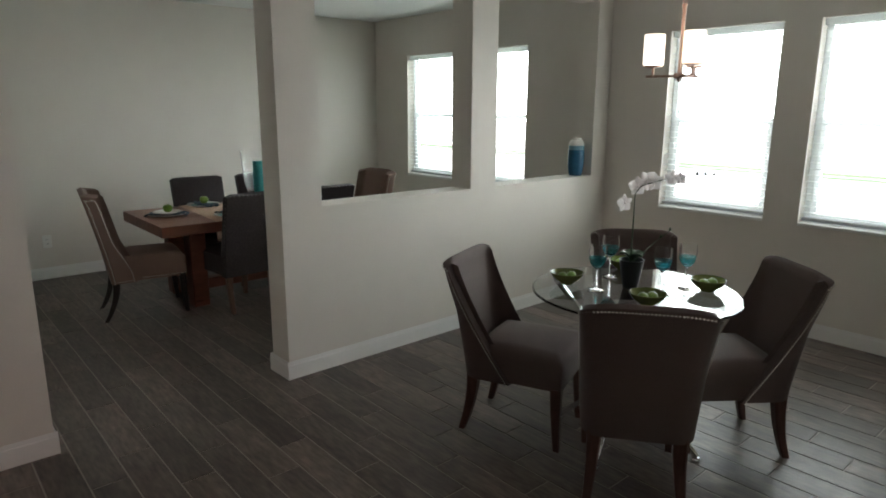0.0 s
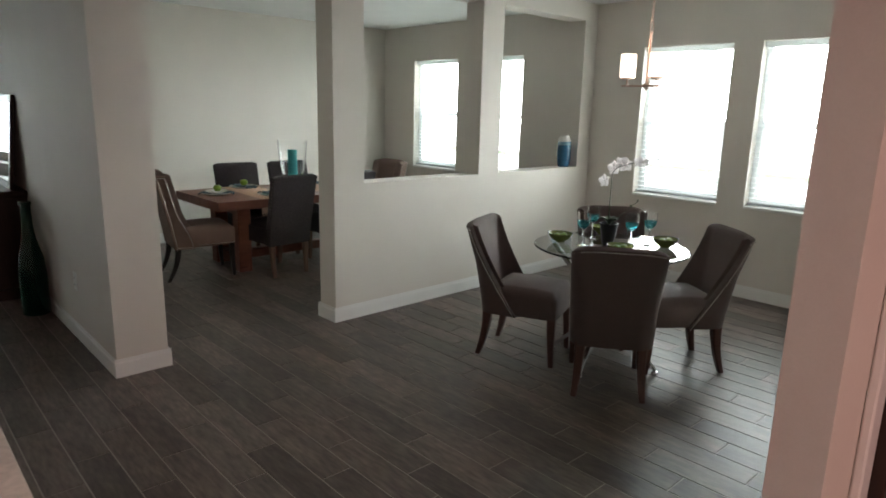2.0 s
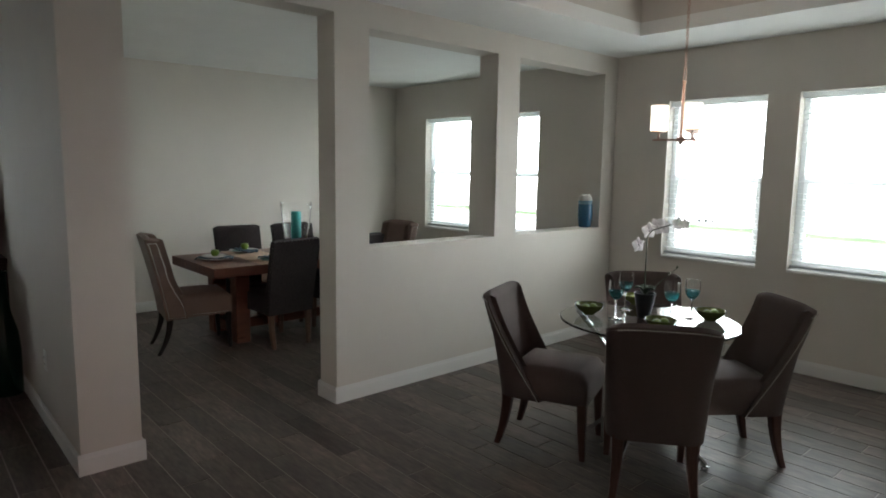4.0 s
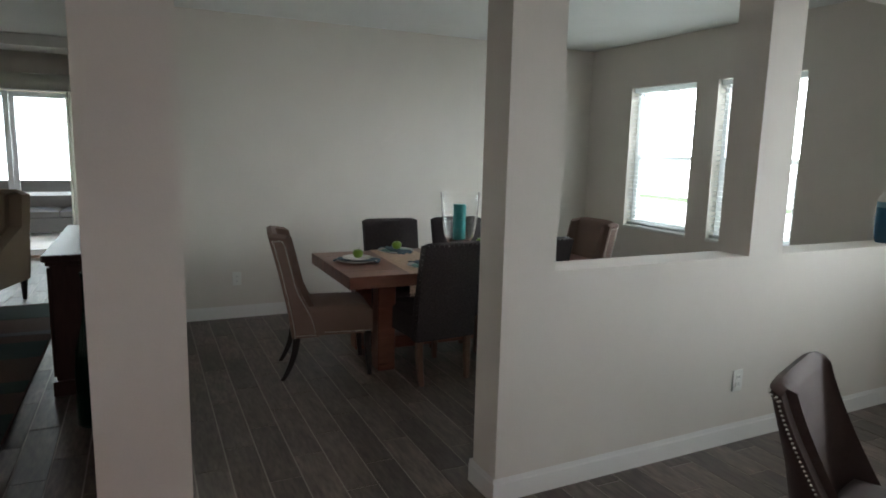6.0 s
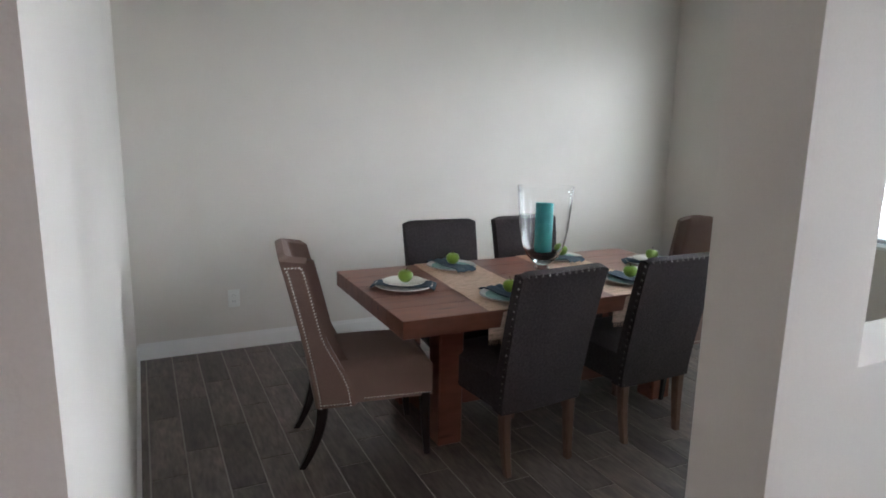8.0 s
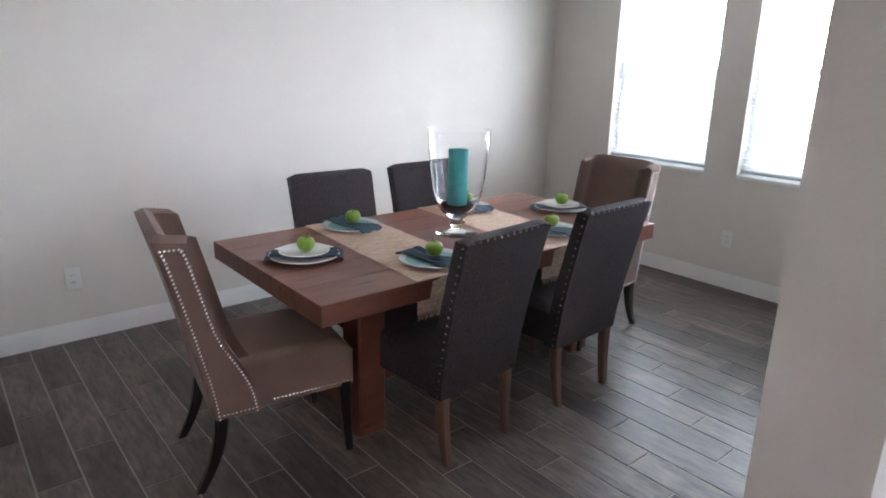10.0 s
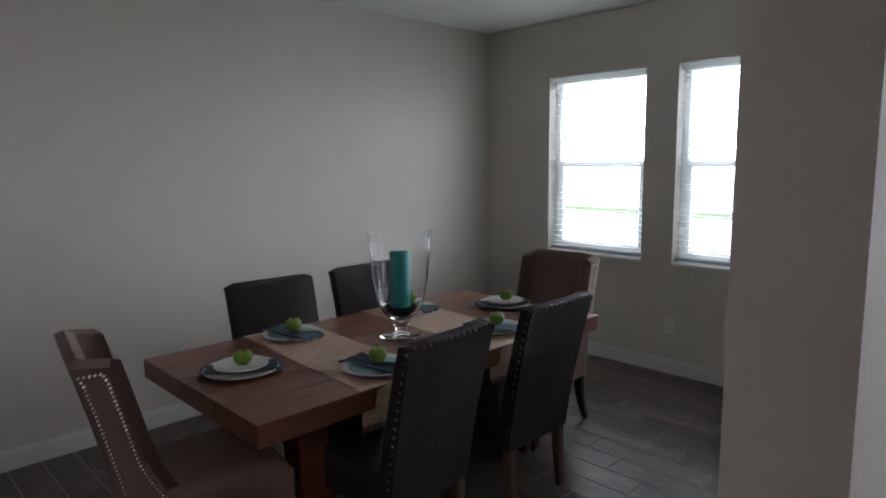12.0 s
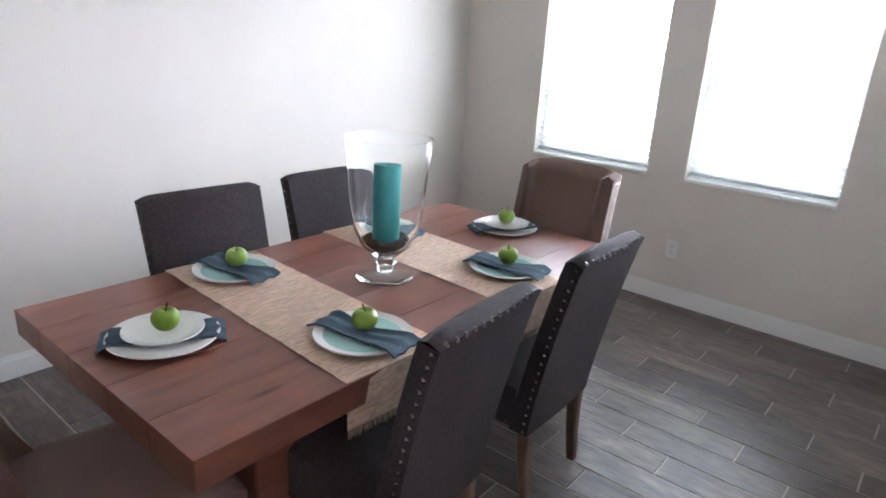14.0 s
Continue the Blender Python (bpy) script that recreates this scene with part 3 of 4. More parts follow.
def parsons_chair(label):
    """Straight-backed chair with large nail heads round the back panel. Faces +y."""
    c = thing("parsons_chair", label, "chair", "side chairs at the dining table")
    z0, z1 = 0.29, 0.925
    back = lambda g: -0.215 - 0.125 * g ** 1.3
    bm = bmesh.new()
    n, m = 14, 14
    rows = []
    for j in range(m + 1):
        f = j / m
        z = z0 + (z1 - z0) * f
        hw = 0.214 + 0.012 * f
        row = []
        for i in range(n + 1):
            u = i / n * 2 - 1
            row.append((u * hw, back(f) - 0.006 * (1 - u * u), z - 0.012 * max(0, abs(u) - 0.85) / 0.15 * (1 if j == m else 0)))
        rows.append(row)
    toprow = [(p[0] * 0.985, p[1] + 0.035, p[2] + 0.012) for p in rows[-1]]
    back_rows = []
    for j in range(m, -1, -1):
        f = j / m
        z = z0 + (z1 - z0) * f
        hw = 0.214 + 0.012 * f
        back_rows.append([((i / n * 2 - 1) * hw, back(f) + 0.07 - 0.012 * f + 0.012 * (1 - (i / n * 2 - 1) ** 2), z - (0.004 if j == m else 0)) for i in range(n + 1)])
    vs = grid_solid(bm, rows + [toprow] + back_rows)
    for side in (0, n):
        col = [r[side] for r in vs]
        k = len(col)
        for a in range((k - 1) // 2):
            q = [col[a], col[a + 1], col[k - 2 - a], col[k - 1 - a]]
            if len({id(v) for v in q}) == 4:
                bm.faces.new(q)
    for i in range(n):
        bm.faces.new((vs[0][i], vs[0][i + 1], vs[-1][i + 1], vs[-1][i]))
    bmesh.ops.bevel(bm, geom=[e for e in bm.edges if len(e.link_faces) == 2 and e.calc_face_angle(0) > 1.0], offset=0.016, segments=3, affect="EDGES")
    part("backrest", bm, CHAR, c, smooth=50)
    bm = bmesh.new()
    cushion(bm, -0.212, 0.212, -0.16, 0.275, 0.30, 0.475)
    part("seat", bm, CHAR, c, smooth=50)
    bm = bmesh.new()
    for s in (-1, 1):
        studs(bm, [((s * (0.215 + 0.012 * j / m), back(j / m) + 0.018, z0 + 0.01 + (z1 - z0 - 0.02) * j / m), (s, 0, 0)) for j in range(m + 1)], 0.034, 0.0072)
    studs(bm, [((0.2 * u, back(1) - 0.006 * (1 - u * u) + 0.0045, z1 - 0.0035), (0, -0.7, 0.7)) for u in (-1, -0.6, -0.2, 0.2, 0.6, 1)], 0.034, 0.0095)
    studs(bm, [((-0.20, back(0) - 0.002, z0 + 0.012), (0, -1, 0)), ((0.20, back(0) - 0.002, z0 + 0.012), (0, -1, 0))], 0.03, 0.005)
    for s in (-1, 1):
        studs(bm, [((s * 0.2125, -0.13, 0.312), (s, 0, 0)), ((s * 0.2125, 0.26, 0.312), (s, 0, 0))], 0.03, 0.005)
    tagged(part("nail_trim", bm, mat("pewter_nail", (0.17, 0.16, 0.16), 0.22, metal=1.0), c, "large pewter nail heads"), kind="stuff")
    for s in (-1, 1):
        bm = bmesh.new()
        leg_curve(bm, s * 0.18, -0.19, 0.30, s * -0.01, -0.025, 0.016, 0.024)
        part("leg", bm, LEGWOOD, c)
        bm = bmesh.new()
        leg_curve(bm, s * 0.18, 0.24, 0.305, 0, 0.0, 0.016, 0.024)
        part("leg", bm, LEGWOOD, c)
    return c


wing_chair(pose(1.58, 5.505, 0, rz=-99), "taupe linen wing chair with nickel nails and espresso legs")
wing_chair(pose(3.50, 5.51, 0, rz=94), "taupe linen wing chair with nail trim standing near the window wall")
pc = parsons_chair("charcoal linen straight-backed chair with pewter nails and brown legs")
pc.matrix_basis = pose(2.195, 5.165, 0, rz=5)
copy_thing(pc, pose(2.886, 5.189, 0, rz=1.5))
copy_thing(pc, pose(2.272, 5.905, 0, rz=176))
copy_thing(pc, pose(2.885, 5.905, 0, rz=178))
sc = slope_chair("mocha linen chair with sloping curved back, nail trim and mahogany legs")
sc.matrix_basis = pose(2.442, 1.702, 0, rz=-53.4)
copy_thing(sc, pose(2.44, 2.335, 0, rz=-158))
copy_thing(sc, pose(3.035, 1.612, 0, rz=53))
copy_thing(sc, pose(3.22, 2.18, 0, rz=133))


# ---------------------------------------------------------------- on the dining table
def runner(x, tilt):
    r = thing("table_runner", "woven jute runner with frayed fringe hanging over the table", "table runner", "table runners", at=pose(x, 5.597, TZ + 0.0005, rz=tilt))
    bm = bmesh.new()
    prof = [(-0.497, -0.135), (-0.496, -0.06), (-0.4955, -0.012), (-0.492, 0.0015), (-0.472, 0.003)]
    prof = prof + [(-0.472 + 0.944 * k / 60, 0.003) for k in range(1, 60)] + [(-p[0], p[1]) for p in prof[::-1]]
    rows, low = [], []
    for k, (y, z) in enumerate(prof):
        w = 0.17 + 0.004 * noise.noise(Vector((k * 0.4, x, 0)))
        rows.append([(w * (i / 12 * 2 - 1), y, z + 0.0012 * noise.noise(Vector((i * 2.1, k * 1.7, x)))) for i in range(13)])
    top = rows
    under = [[(p[0], p[1] + (0.002 if p[1] < -0.492 else -0.002 if p[1] > 0.492 else 0), p[2] - (0.0025 if abs(p[1]) < 0.492 else 0)) for p in row] for row in rows]
    grid_solid(bm, top)
    grid_solid(bm, under)
    part("cloth", bm, JUTE, r)
    bm = bmesh.new()
    rng = random.Random(int(x * 100))
    for s in (-1, 1):
        for k in range(110):
            xx = -0.168 + 0.336 * k / 109
            ln = 0.012 + 0.014 * rng.random()
            tube(bm, [(xx, s * 0.498, -0.133), (xx + rng.uniform(-0.004, 0.004), s * (0.499 + rng.random() * 0.004), -0.135 - ln)], 0.0009, 3)
    tagged(part("fringe", bm, JUTE, r, "short frayed fringe"), kind="stuff")
    return r


runner(2.222, -3)
runner(2.915, -3)


def plate_profile(r, h=0.018):
    return [(r * 0.55, 0.0), (r * 0.62, 0.003), (r * 0.75, 0.008), (r * 0.95, h - 0.002), (r, h), (r * 0.985, h + 0.003), (r * 0.93, h), (r * 0.74, 0.012), (r * 0.66, 0.009), (0.0005, 0.008)]


def apple(at, spin):
    a = thing("apple", "shiny green apple on a plate", "apple", "green apples", at=at @ pose(0, 0, 0, 4, 3, spin))
    bm = bmesh.new()
    prof = []
    for k in range(17):
        th = math.pi * k / 16
        r = 0.037 * math.sin(th) * (1 + 0.12 * math.cos(th) * -1)
        z = 0.034 - 0.034 * math.cos(th)
        dip = 0.012 * math.exp(-(r / 0.012) ** 2)
        prof.append((max(r, 0.0004), z + (dip if th < 1.5 else -dip)))
    lathe(bm, prof, 24, cap0=True, cap1=True)
    part("flesh", bm, APPLE, a, smooth=60)
    bm = bmesh.new()
    tube(bm, [(0, 0, 0.055), (0.002, 0, 0.068), (0.006, 0.001, 0.08)], [0.0016, 0.0014, 0.002], 6)
    part("stem", bm, STEM, a)
    return a


def napkin(at, length, width):
    n = thing("napkin", "folded slate-blue cloth napkin across a plate", "napkin", "slate napkins", at=at)
    bm = bmesh.new()
    rows_t = []
    for j in range(13):
        v = j / 12 * 2 - 1
        row = []
        for i in range(9):
            u = i / 8 * 2 - 1
            w = width * (0.66 + 0.34 * abs(v) ** 1.3)
            z = 0.02 * abs(v) ** 1.5 - 0.02 * max(0, abs(v) - 0.8) / 0.2 + 0.004 * math.cos(u * 7 + v) + 0.003 * noise.noise(Vector((u * 2, v * 3, at.translation.x * 5)))
            row.append((u * w, v * length, z + 0.008))
        rows_t.append(row)
    bot = [[(p[0], p[1], p[2] - 0.006) for p in r] for r in rows_t]
    ring_t = grid_solid(bm, rows_t)
    ring_b = grid_solid(bm, bot)
    for j in range(12):
        for i in (0, 8):
            bm.faces.new((ring_t[j][i], ring_t[j + 1][i], ring_b[j + 1][i], ring_b[j][i]))
    for i in range(8):
        for j in (0, 12):
            bm.faces.new((ring_t[j][i], ring_t[j][i + 1], ring_b[j][i + 1], ring_b[j][i]))
    part("cloth", bm, NAPKIN, n, smooth=50)
    return n


def plate(name, at, r, label, centre=None, h=0.018):
    p = thing(name, label, "plate", "dining plates", at=at)
    bm = bmesh.new()
    lathe(bm, plate_profile(r, h), 48)
    part("dish", bm, PLATEM, p, smooth=50)
    if centre:
        bm = bmesh.new()
        lathe(bm, [(r * 0.8, 0.0138), (r * 0.74, 0.0126), (r * 0.66, 0.0097), (0.0005, 0.0087)], 48, cap0=False)
        part("glazed_well", bm, centre, p, "aqua glazed centre", smooth=50)
    return p


for k, (x, y, end, ang) in enumerate([(1.83, 5.625, True, 60), (3.41, 5.61, True, 60), (2.215, 5.26, False, 9), (2.975, 5.30, False, 9), (2.235, 5.92, False, 9), (2.965, 5.91, False, 9)]):
    z = TZ + 0.001 if end else TZ + 0.0055
    if end:
        plate("dinner_plate", pose(x, y, z), 0.145, "white glazed dinner plate under a napkin and plate")
        napkin(pose(x, y, z + 0.003, rz=ang), 0.158, 0.062)
        plate("salad_plate", pose(x, y, z + 0.0165), 0.105, "small white glazed plate on a folded napkin")
        apple(pose(x + 0.005, y, z + 0.025), k * 50)
    else:
        plate("dinner_plate", pose(x, y, z), 0.14, "white-rimmed plate with an aqua centre on the woven runner", AQUA)
        napkin(pose(x, y, z + 0.008, rz=ang), 0.152, 0.062)
        apple(pose(x + 0.01, y, z + 0.02), k * 70)


def hurricane():
    v = thing("hurricane_vase", "large footed clear glass hurricane vase", "vase", at=pose(2.60, 5.56, TZ + 0.0005))
    bm = bmesh.new()
    lathe(bm, [(0.0005, 0.004), (0.06, 0.003), (0.095, 0.0), (0.1, 0.004), (0.095, 0.009), (0.05, 0.014), (0.027, 0.024), (0.0005, 0.026)], 64, cap0=False)
    part("foot", bm, mat("thin_clear_glass", (0.98, 0.99, 0.99), 0.0, transmission=1.0, ior=1.12), v, smooth=60)
    bm = bmesh.new()
    lathe(bm, [(0.0005, 0.0265), (0.027, 0.0265), (0.03, 0.045), (0.042, 0.055), (0.028, 0.068), (0.0005, 0.07)], 48, cap0=False)
    part("knop", bm, GLASS, v, smooth=60)
    bm = bmesh.new()
    prof = [(0.0005, 0.0705), (0.028, 0.0705), (0.045, 0.082), (0.085, 0.12), (0.112, 0.18), (0.128, 0.27), (0.138, 0.38), (0.147, 0.488), (0.149, 0.49), (0.146, 0.49), (0.134, 0.38), (0.124, 0.27),
            (0.108, 0.182), (0.08, 0.124), (0.04, 0.09), (0.0005, 0.088)]
    lathe(bm, prof, 64, cap0=False)
    part("bowl", bm, GLASS, v, smooth=60)
    p = thing("pebble_fill", "dark pebbles filling the bottom of the glass vase", "pebbles", kind="stuff", at=pose(2.60, 5.56, TZ + 0.0005))
    bm = bmesh.new()
    rng = random.Random(4)
    lathe(bm, [(0.036, 0.0935), (0.075, 0.1265), (0.083, 0.14), (0.0005, 0.142)], 32)
    for k in range(150):
        a, r = rng.random() * 6.283, 0.078 * math.sqrt(rng.random())
        bmesh.ops.create_icosphere(bm, subdivisions=1, radius=rng.uniform(0.004, 0.007), matrix=pose(r * math.cos(a), r * math.sin(a), 0.143) @ Matrix.Diagonal((1, 1, 0.6, 1)))
    part("pebbles", bm, SAND, p, smooth=40)
    c = thing("pillar_candle", "tall teal pillar candle standing in pebbles", "candle", at=pose(2.60, 5.56, TZ + 0.1395))
    bm = bmesh.new()
    lathe(bm, [(0.044, 0.0), (0.0465, 0.004), (0.0465, 0.262), (0.044, 0.268), (0.036, 0.266), (0.008, 0.258), (0.0005, 0.258)], 40)
    part("wax", bm, CANDLE, c, smooth=50)
    bm = bmesh.new()
    tube(bm, [(0, 0, 0.256), (0.001, 0, 0.266), (0.004, 0, 0.274)], 0.0012, 5)
    part("wick", bm, SLOT, c)


hurricane()

# ---------------------------------------------------------------- breakfast nook
TC = (2.70, 1.90)


def glass_table():
    t = thing("glass_table", "round clear glass table on crossed chrome legs", "table", at=pose(TC[0], TC[1], 0))
    bm = bmesh.new()
    lathe(bm, [(0.0005, 0.733), (0.457, 0.733), (0.463, 0.736), (0.463, 0.742), (0.457, 0.745), (0.0005, 0.745)], 80, cap0=False)
    bmesh.ops.remove_doubles(bm, verts=bm.verts, dist=0.001)
    g = part("glass_top", bm, mat("table_glass", (0.93, 0.985, 0.975), 0.015, transmission=1.0, ior=1.4), t, smooth=12)
    g.visible_shadow = False
    for a in (12, 102):
        ca, sa = math.cos(radians(a)), math.sin(radians(a))
        for s in (-1, 1):
            bm = bmesh.new()
            pts = [(s * ca * 0.40, s * sa * 0.40, 0.731), (s * ca * 0.06 - sa * 0.02 * s, s * sa * 0.06 + ca * 0.02 * s, 0.40), (-s * ca * 0.34, -s * sa * 0.34, 0.02)]
            tube(bm, pts, 0.014, 4, True)
            part("leg", bm, CHROME, t)
            bm = bmesh.new()
            lathe(bm, [(0.02, 0.0), (0.022, 0.006), (0.018, 0.016), (0.0005, 0.018)], 16, at=(-s * ca * 0.34, -s * sa * 0.34, 0.0))
            part("foot", bm, CHROME, t, smooth=40)
    return t


glass_table()


def bowl(x, y):
    b = thing("bowl", "small olive-green glazed bowl on the glass table", "bowl", "olive bowls", at=pose(x, y, 0.7455))
    bm = bmesh.new()
    lathe(bm, [(0.03, 0.0), (0.034, 0.006), (0.055, 0.02), (0.074, 0.042), (0.08, 0.056), (0.077, 0.057), (0.068, 0.042), (0.045, 0.018), (0.0005, 0.01)], 40)
    part("dish", bm, OLIVE, b, smooth=50)
    for k, (dx, dy) in enumerate(((-0.02, 0.01), (0.024, -0.008))):
        a = thing("apple", "green apple resting in an olive bowl", "apple", "apples in bowls", at=pose(x + dx, y + dy, 0.761) @ Matrix.Diagonal((0.62, 0.62, 0.62, 1)))
        bm = bmesh.new()
        prof = [(max(0.037 * math.sin(math.pi * i / 12), 0.0004), 0.034 - 0.034 * math.cos(math.pi * i / 12)) for i in range(13)]
        lathe(bm, prof, 18, cap1=True)
        part("flesh", bm, APPLE, a, smooth=60)


for x, y in ((2.55, 2.17), (2.54, 1.735), (2.945, 1.675), (2.985, 2.15)):
    bowl(x, y)


def goblet(x, y):
    g = thing("wine_glass", "stemmed wine glass shading from clear to teal", "wine glass", "teal wine glasses", at=pose(x, y, 0.7455))
    bm = bmesh.new()
    lathe(bm, [(0.0005, 0.003), (0.036, 0.0), (0.037, 0.003), (0.01, 0.007), (0.0045, 0.015), (0.004, 0.09), (0.006, 0.1), (0.02, 0.112)], 32, cap0=False)
    part("stem", bm, GLASS, g, smooth=60)
    bm = bmesh.new()
    lathe(bm, [(0.02, 0.112), (0.034, 0.13), (0.04, 0.155), (0.0375, 0.155), (0.031, 0.132), (0.015, 0.116), (0.0005, 0.114)], 32, cap0=False)
    part("tinted_base", bm, BLUEGLASS, g, "teal tinted lower bowl", smooth=60)
    bm = bmesh.new()
    lathe(bm, [(0.04, 0.1552), (0.041, 0.175), (0.037, 0.21), (0.0355, 0.21), (0.0392, 0.175), (0.0375, 0.1552)], 32, cap0=False)
    part("bowl_rim", bm, GLASS, g, "clear upper bowl", smooth=60)


for x, y in ((2.56, 2.01), (2.81, 2.11), (2.74, 1.79), (2.90, 1.76)):
    goblet(x, y)


def orchid():
    o = thing("orchid", "white orchid in a dark tapered pot", "potted plant", at=pose(2.72, 1.935, 0.7455))
    bm = bmesh.new()
    lathe(bm, [(0.031, 0.0), (0.034, 0.004), (0.056, 0.13), (0.058, 0.135), (0.052, 0.135), (0.047, 0.11), (0.0005, 0.105)], 32)
    part("pot", bm, POT, o, smooth=50)
    view = Vector((0.75, -0.66, 0))
    for k, (a, ln) in enumerate(((20, 0.13), (140, 0.12), (250, 0.14), (310, 0.11), (80, 0.1))):
        bm = bmesh.new()
        ca, sa = math.cos(radians(a)), math.sin(radians(a))
        rows = []
        for j in range(9):
            f = j / 8
            w = 0.028 * math.sin(math.pi * (0.12 + 0.86 * f)) + 0.001
            r, z = ln * 0.5 * f, 0.12 + 0.12 * f - 0.08 * f * f
            rows.append([(ca * r - sa * w * e, sa * r + ca * w * e, z + 0.008 * e * e) for e in (-1, -0.5, 0, 0.5, 1)])
        grid_solid(bm, rows)
        grid_solid(bm, [[(p[0], p[1], p[2] - 0.002) for p in r] for r in rows])
        part("leaf", bm, LEAF, o, smooth=60)
    path = []
    for k in range(21):
        f = k / 20
        side = 0.0 if f < 0.5 else (f - 0.5) ** 1.1 * 0.74
        z = 0.11 + (0.365 * f / 0.55 if f < 0.55 else 0.365 + 0.05 * math.sin((f - 0.55) / 0.45 * 1.9))
        path.append(Vector((view.x * side - 0.01, view.y * side, z)))
    bm = bmesh.new()
    tube(bm, path, [0.0035 - 0.002 * k / 20 for k in range(21)], 6)
    part("stem", bm, LEAF, o, smooth=60)
    bm = bmesh.new()
    tube(bm, [path[0] + Vector((0.012, 0.006, 0)), path[8] + Vector((0.006, 0.003, 0))], 0.003, 6)
    part("stake", bm, LEAF, o)
    short = [Vector((view.x * f * 0.16 + 0.01, view.y * f * 0.16, 0.12 + 0.17 * f - 0.02 * f * f)) for f in (0, 0.25, 0.5, 0.75, 1)]
    bm = bmesh.new()
    tube(bm, short, 0.002, 6)
    part("stem", bm, LEAF, o, smooth=60)
    rng = random.Random(9)

    def blossom(c, size, toward):
        bm = bmesh.new()
        toward = toward.normalized()
        a = toward.orthogonal().normalized()
        b = toward.cross(a)
        for i in range(5):
            th = 2 * math.pi * i / 5 + 0.3
            d = a * math.cos(th) + b * math.sin(th)
            e = toward.cross(d)
            rows = []
            for j in range(6):
                f = j / 5
                w = size * 0.42 * math.sin(math.pi * (0.1 + 0.85 * f)) * (1.25 if i in (1, 4) else 0.85)
                rows.append([c + d * size * f + e * w * q + toward * (0.25 * size * f * (1 - f) - 0.12 * size * q * q) for q in (-1, -0.5, 0, 0.5, 1)])
            grid_solid(bm, rows)
        bmesh.ops.create_icosphere(bm, subdivisions=1, radius=size * 0.16, matrix=Matrix.Translation(c + toward * size * 0.1))
        part("blossom", bm, PETAL, o, smooth=60)

    for k, s in ((10, 0.042), (11, 0.045), (12, 0.046), (13, 0.044), (15, 0.038), (16, 0.03)):
        drop = {10: (-0.045, -0.035), 11: (-0.03, 0.0), 12: (-0.01, 0.012)}.get(k, (0, 0))
        c = path[k] + view * drop[0] + Vector((rng.uniform(-0.01, 0.01), rng.uniform(-0.01, 0.01), drop[1] + rng.uniform(-0.012, 0.006)))
        blossom(c, s, Vector((-0.7 + rng.uniform(-0.4, 0.4), -0.7 + rng.uniform(-0.4, 0.4), rng.uniform(-0.2, 0.2))))
    for c, r in ((path[18], 0.008), (path[19], 0.007), (path[20], 0.006), (short[-1], 0.007), (short[-2], 0.008)):
        bm = bmesh.new()
        bmesh.ops.create_icosphere(bm, subdivisions=2, radius=r, matrix=Matrix.Translation(c + Vector((0, 0, 0.006))) @ Matrix.Diagonal((0.8, 0.8, 1.2, 1)))
        part("bud", bm, LEAF, o, smooth=60)


orchid()


def chandelier():
    cx, cy, cz = 3.14, 2.01, 1.712
    c = thing("chandelier", "three-light nickel chandelier with lit opal shades on a chain", "chandelier", at=pose(cx, cy, cz))
    bm = bmesh.new()
    lathe(bm, [(0.0005, -0.028), (0.008, -0.022), (0.012, -0.012), (0.026, -0.008), (0.026, 0.012), (0.012, 0.016), (0.009, 0.03), (0.008, 0.318), (0.012, 0.322), (0.012, 0.33), (0.0005, 0.333)], 24, cap0=False)
    part("stem", bm, NICKEL, c, smooth=50)
    base = math.atan2(0.90, -0.43)
    for k in range(3):
        a = base + k * 2 * math.pi / 3
        ca, sa = math.cos(a), math.sin(a)
        bm = bmesh.new()
        tube(bm, [(ca * 0.02, sa * 0.02, 0.0), (ca * 0.155, sa * 0.155, 0.0)], 0.0065, 4, True)
        arm = part("arm", bm, NICKEL, c)
        bm = bmesh.new()
        lathe(bm, [(0.006, 0.0), (0.006, 0.035), (0.03, 0.038), (0.045, 0.042), (0.045, 0.047), (0.0005, 0.048)], 24, at=(ca * 0.124, sa * 0.124, 0.004))
        part("cup", bm, NICKEL, arm, smooth=40)
        bm = bmesh.new()
        lathe(bm, [(0.044, 0.0), (0.049, 0.004), (0.049, 0.141), (0.047, 0.144), (0.046, 0.141), (0.046, 0.006), (0.03, 0.003)], 32, at=(ca * 0.124, sa * 0.124, 0.0525), cap0=False)
        part("shade", bm, SHADE, c, "glowing opal glass cylinder", smooth=50)
    z = 0.364
    k = 0
    while z < CZ + 0.27 - cz - 0.03:
        bm = bmesh.new()
        big = 0.028 if k == 0 else 0.010
        pts = []
        for i in range(13):
            th = 2 * math.pi * i / 12
            u, w = big * 0.7 * math.cos(th), big * 1.3 * math.sin(th)
            pts.append((u, 0, z + w) if k % 2 == 0 else (0, u, z + w))
        tube(bm, pts, 0.0022, 6)
        part("chain_link", bm, NICKEL, c, smooth=60)
        z += 0.044 if k == 0 else 0.0215
        k += 1
    bm = bmesh.new()
    lathe(bm, [(0.06, 0.0), (0.06, -0.008), (0.02, -0.025), (0.0005, -0.026)], 32, at=(0, 0, CZ + 0.27 - cz))
    part("canopy", bm, NICKEL, c, smooth=40)


chandelier()


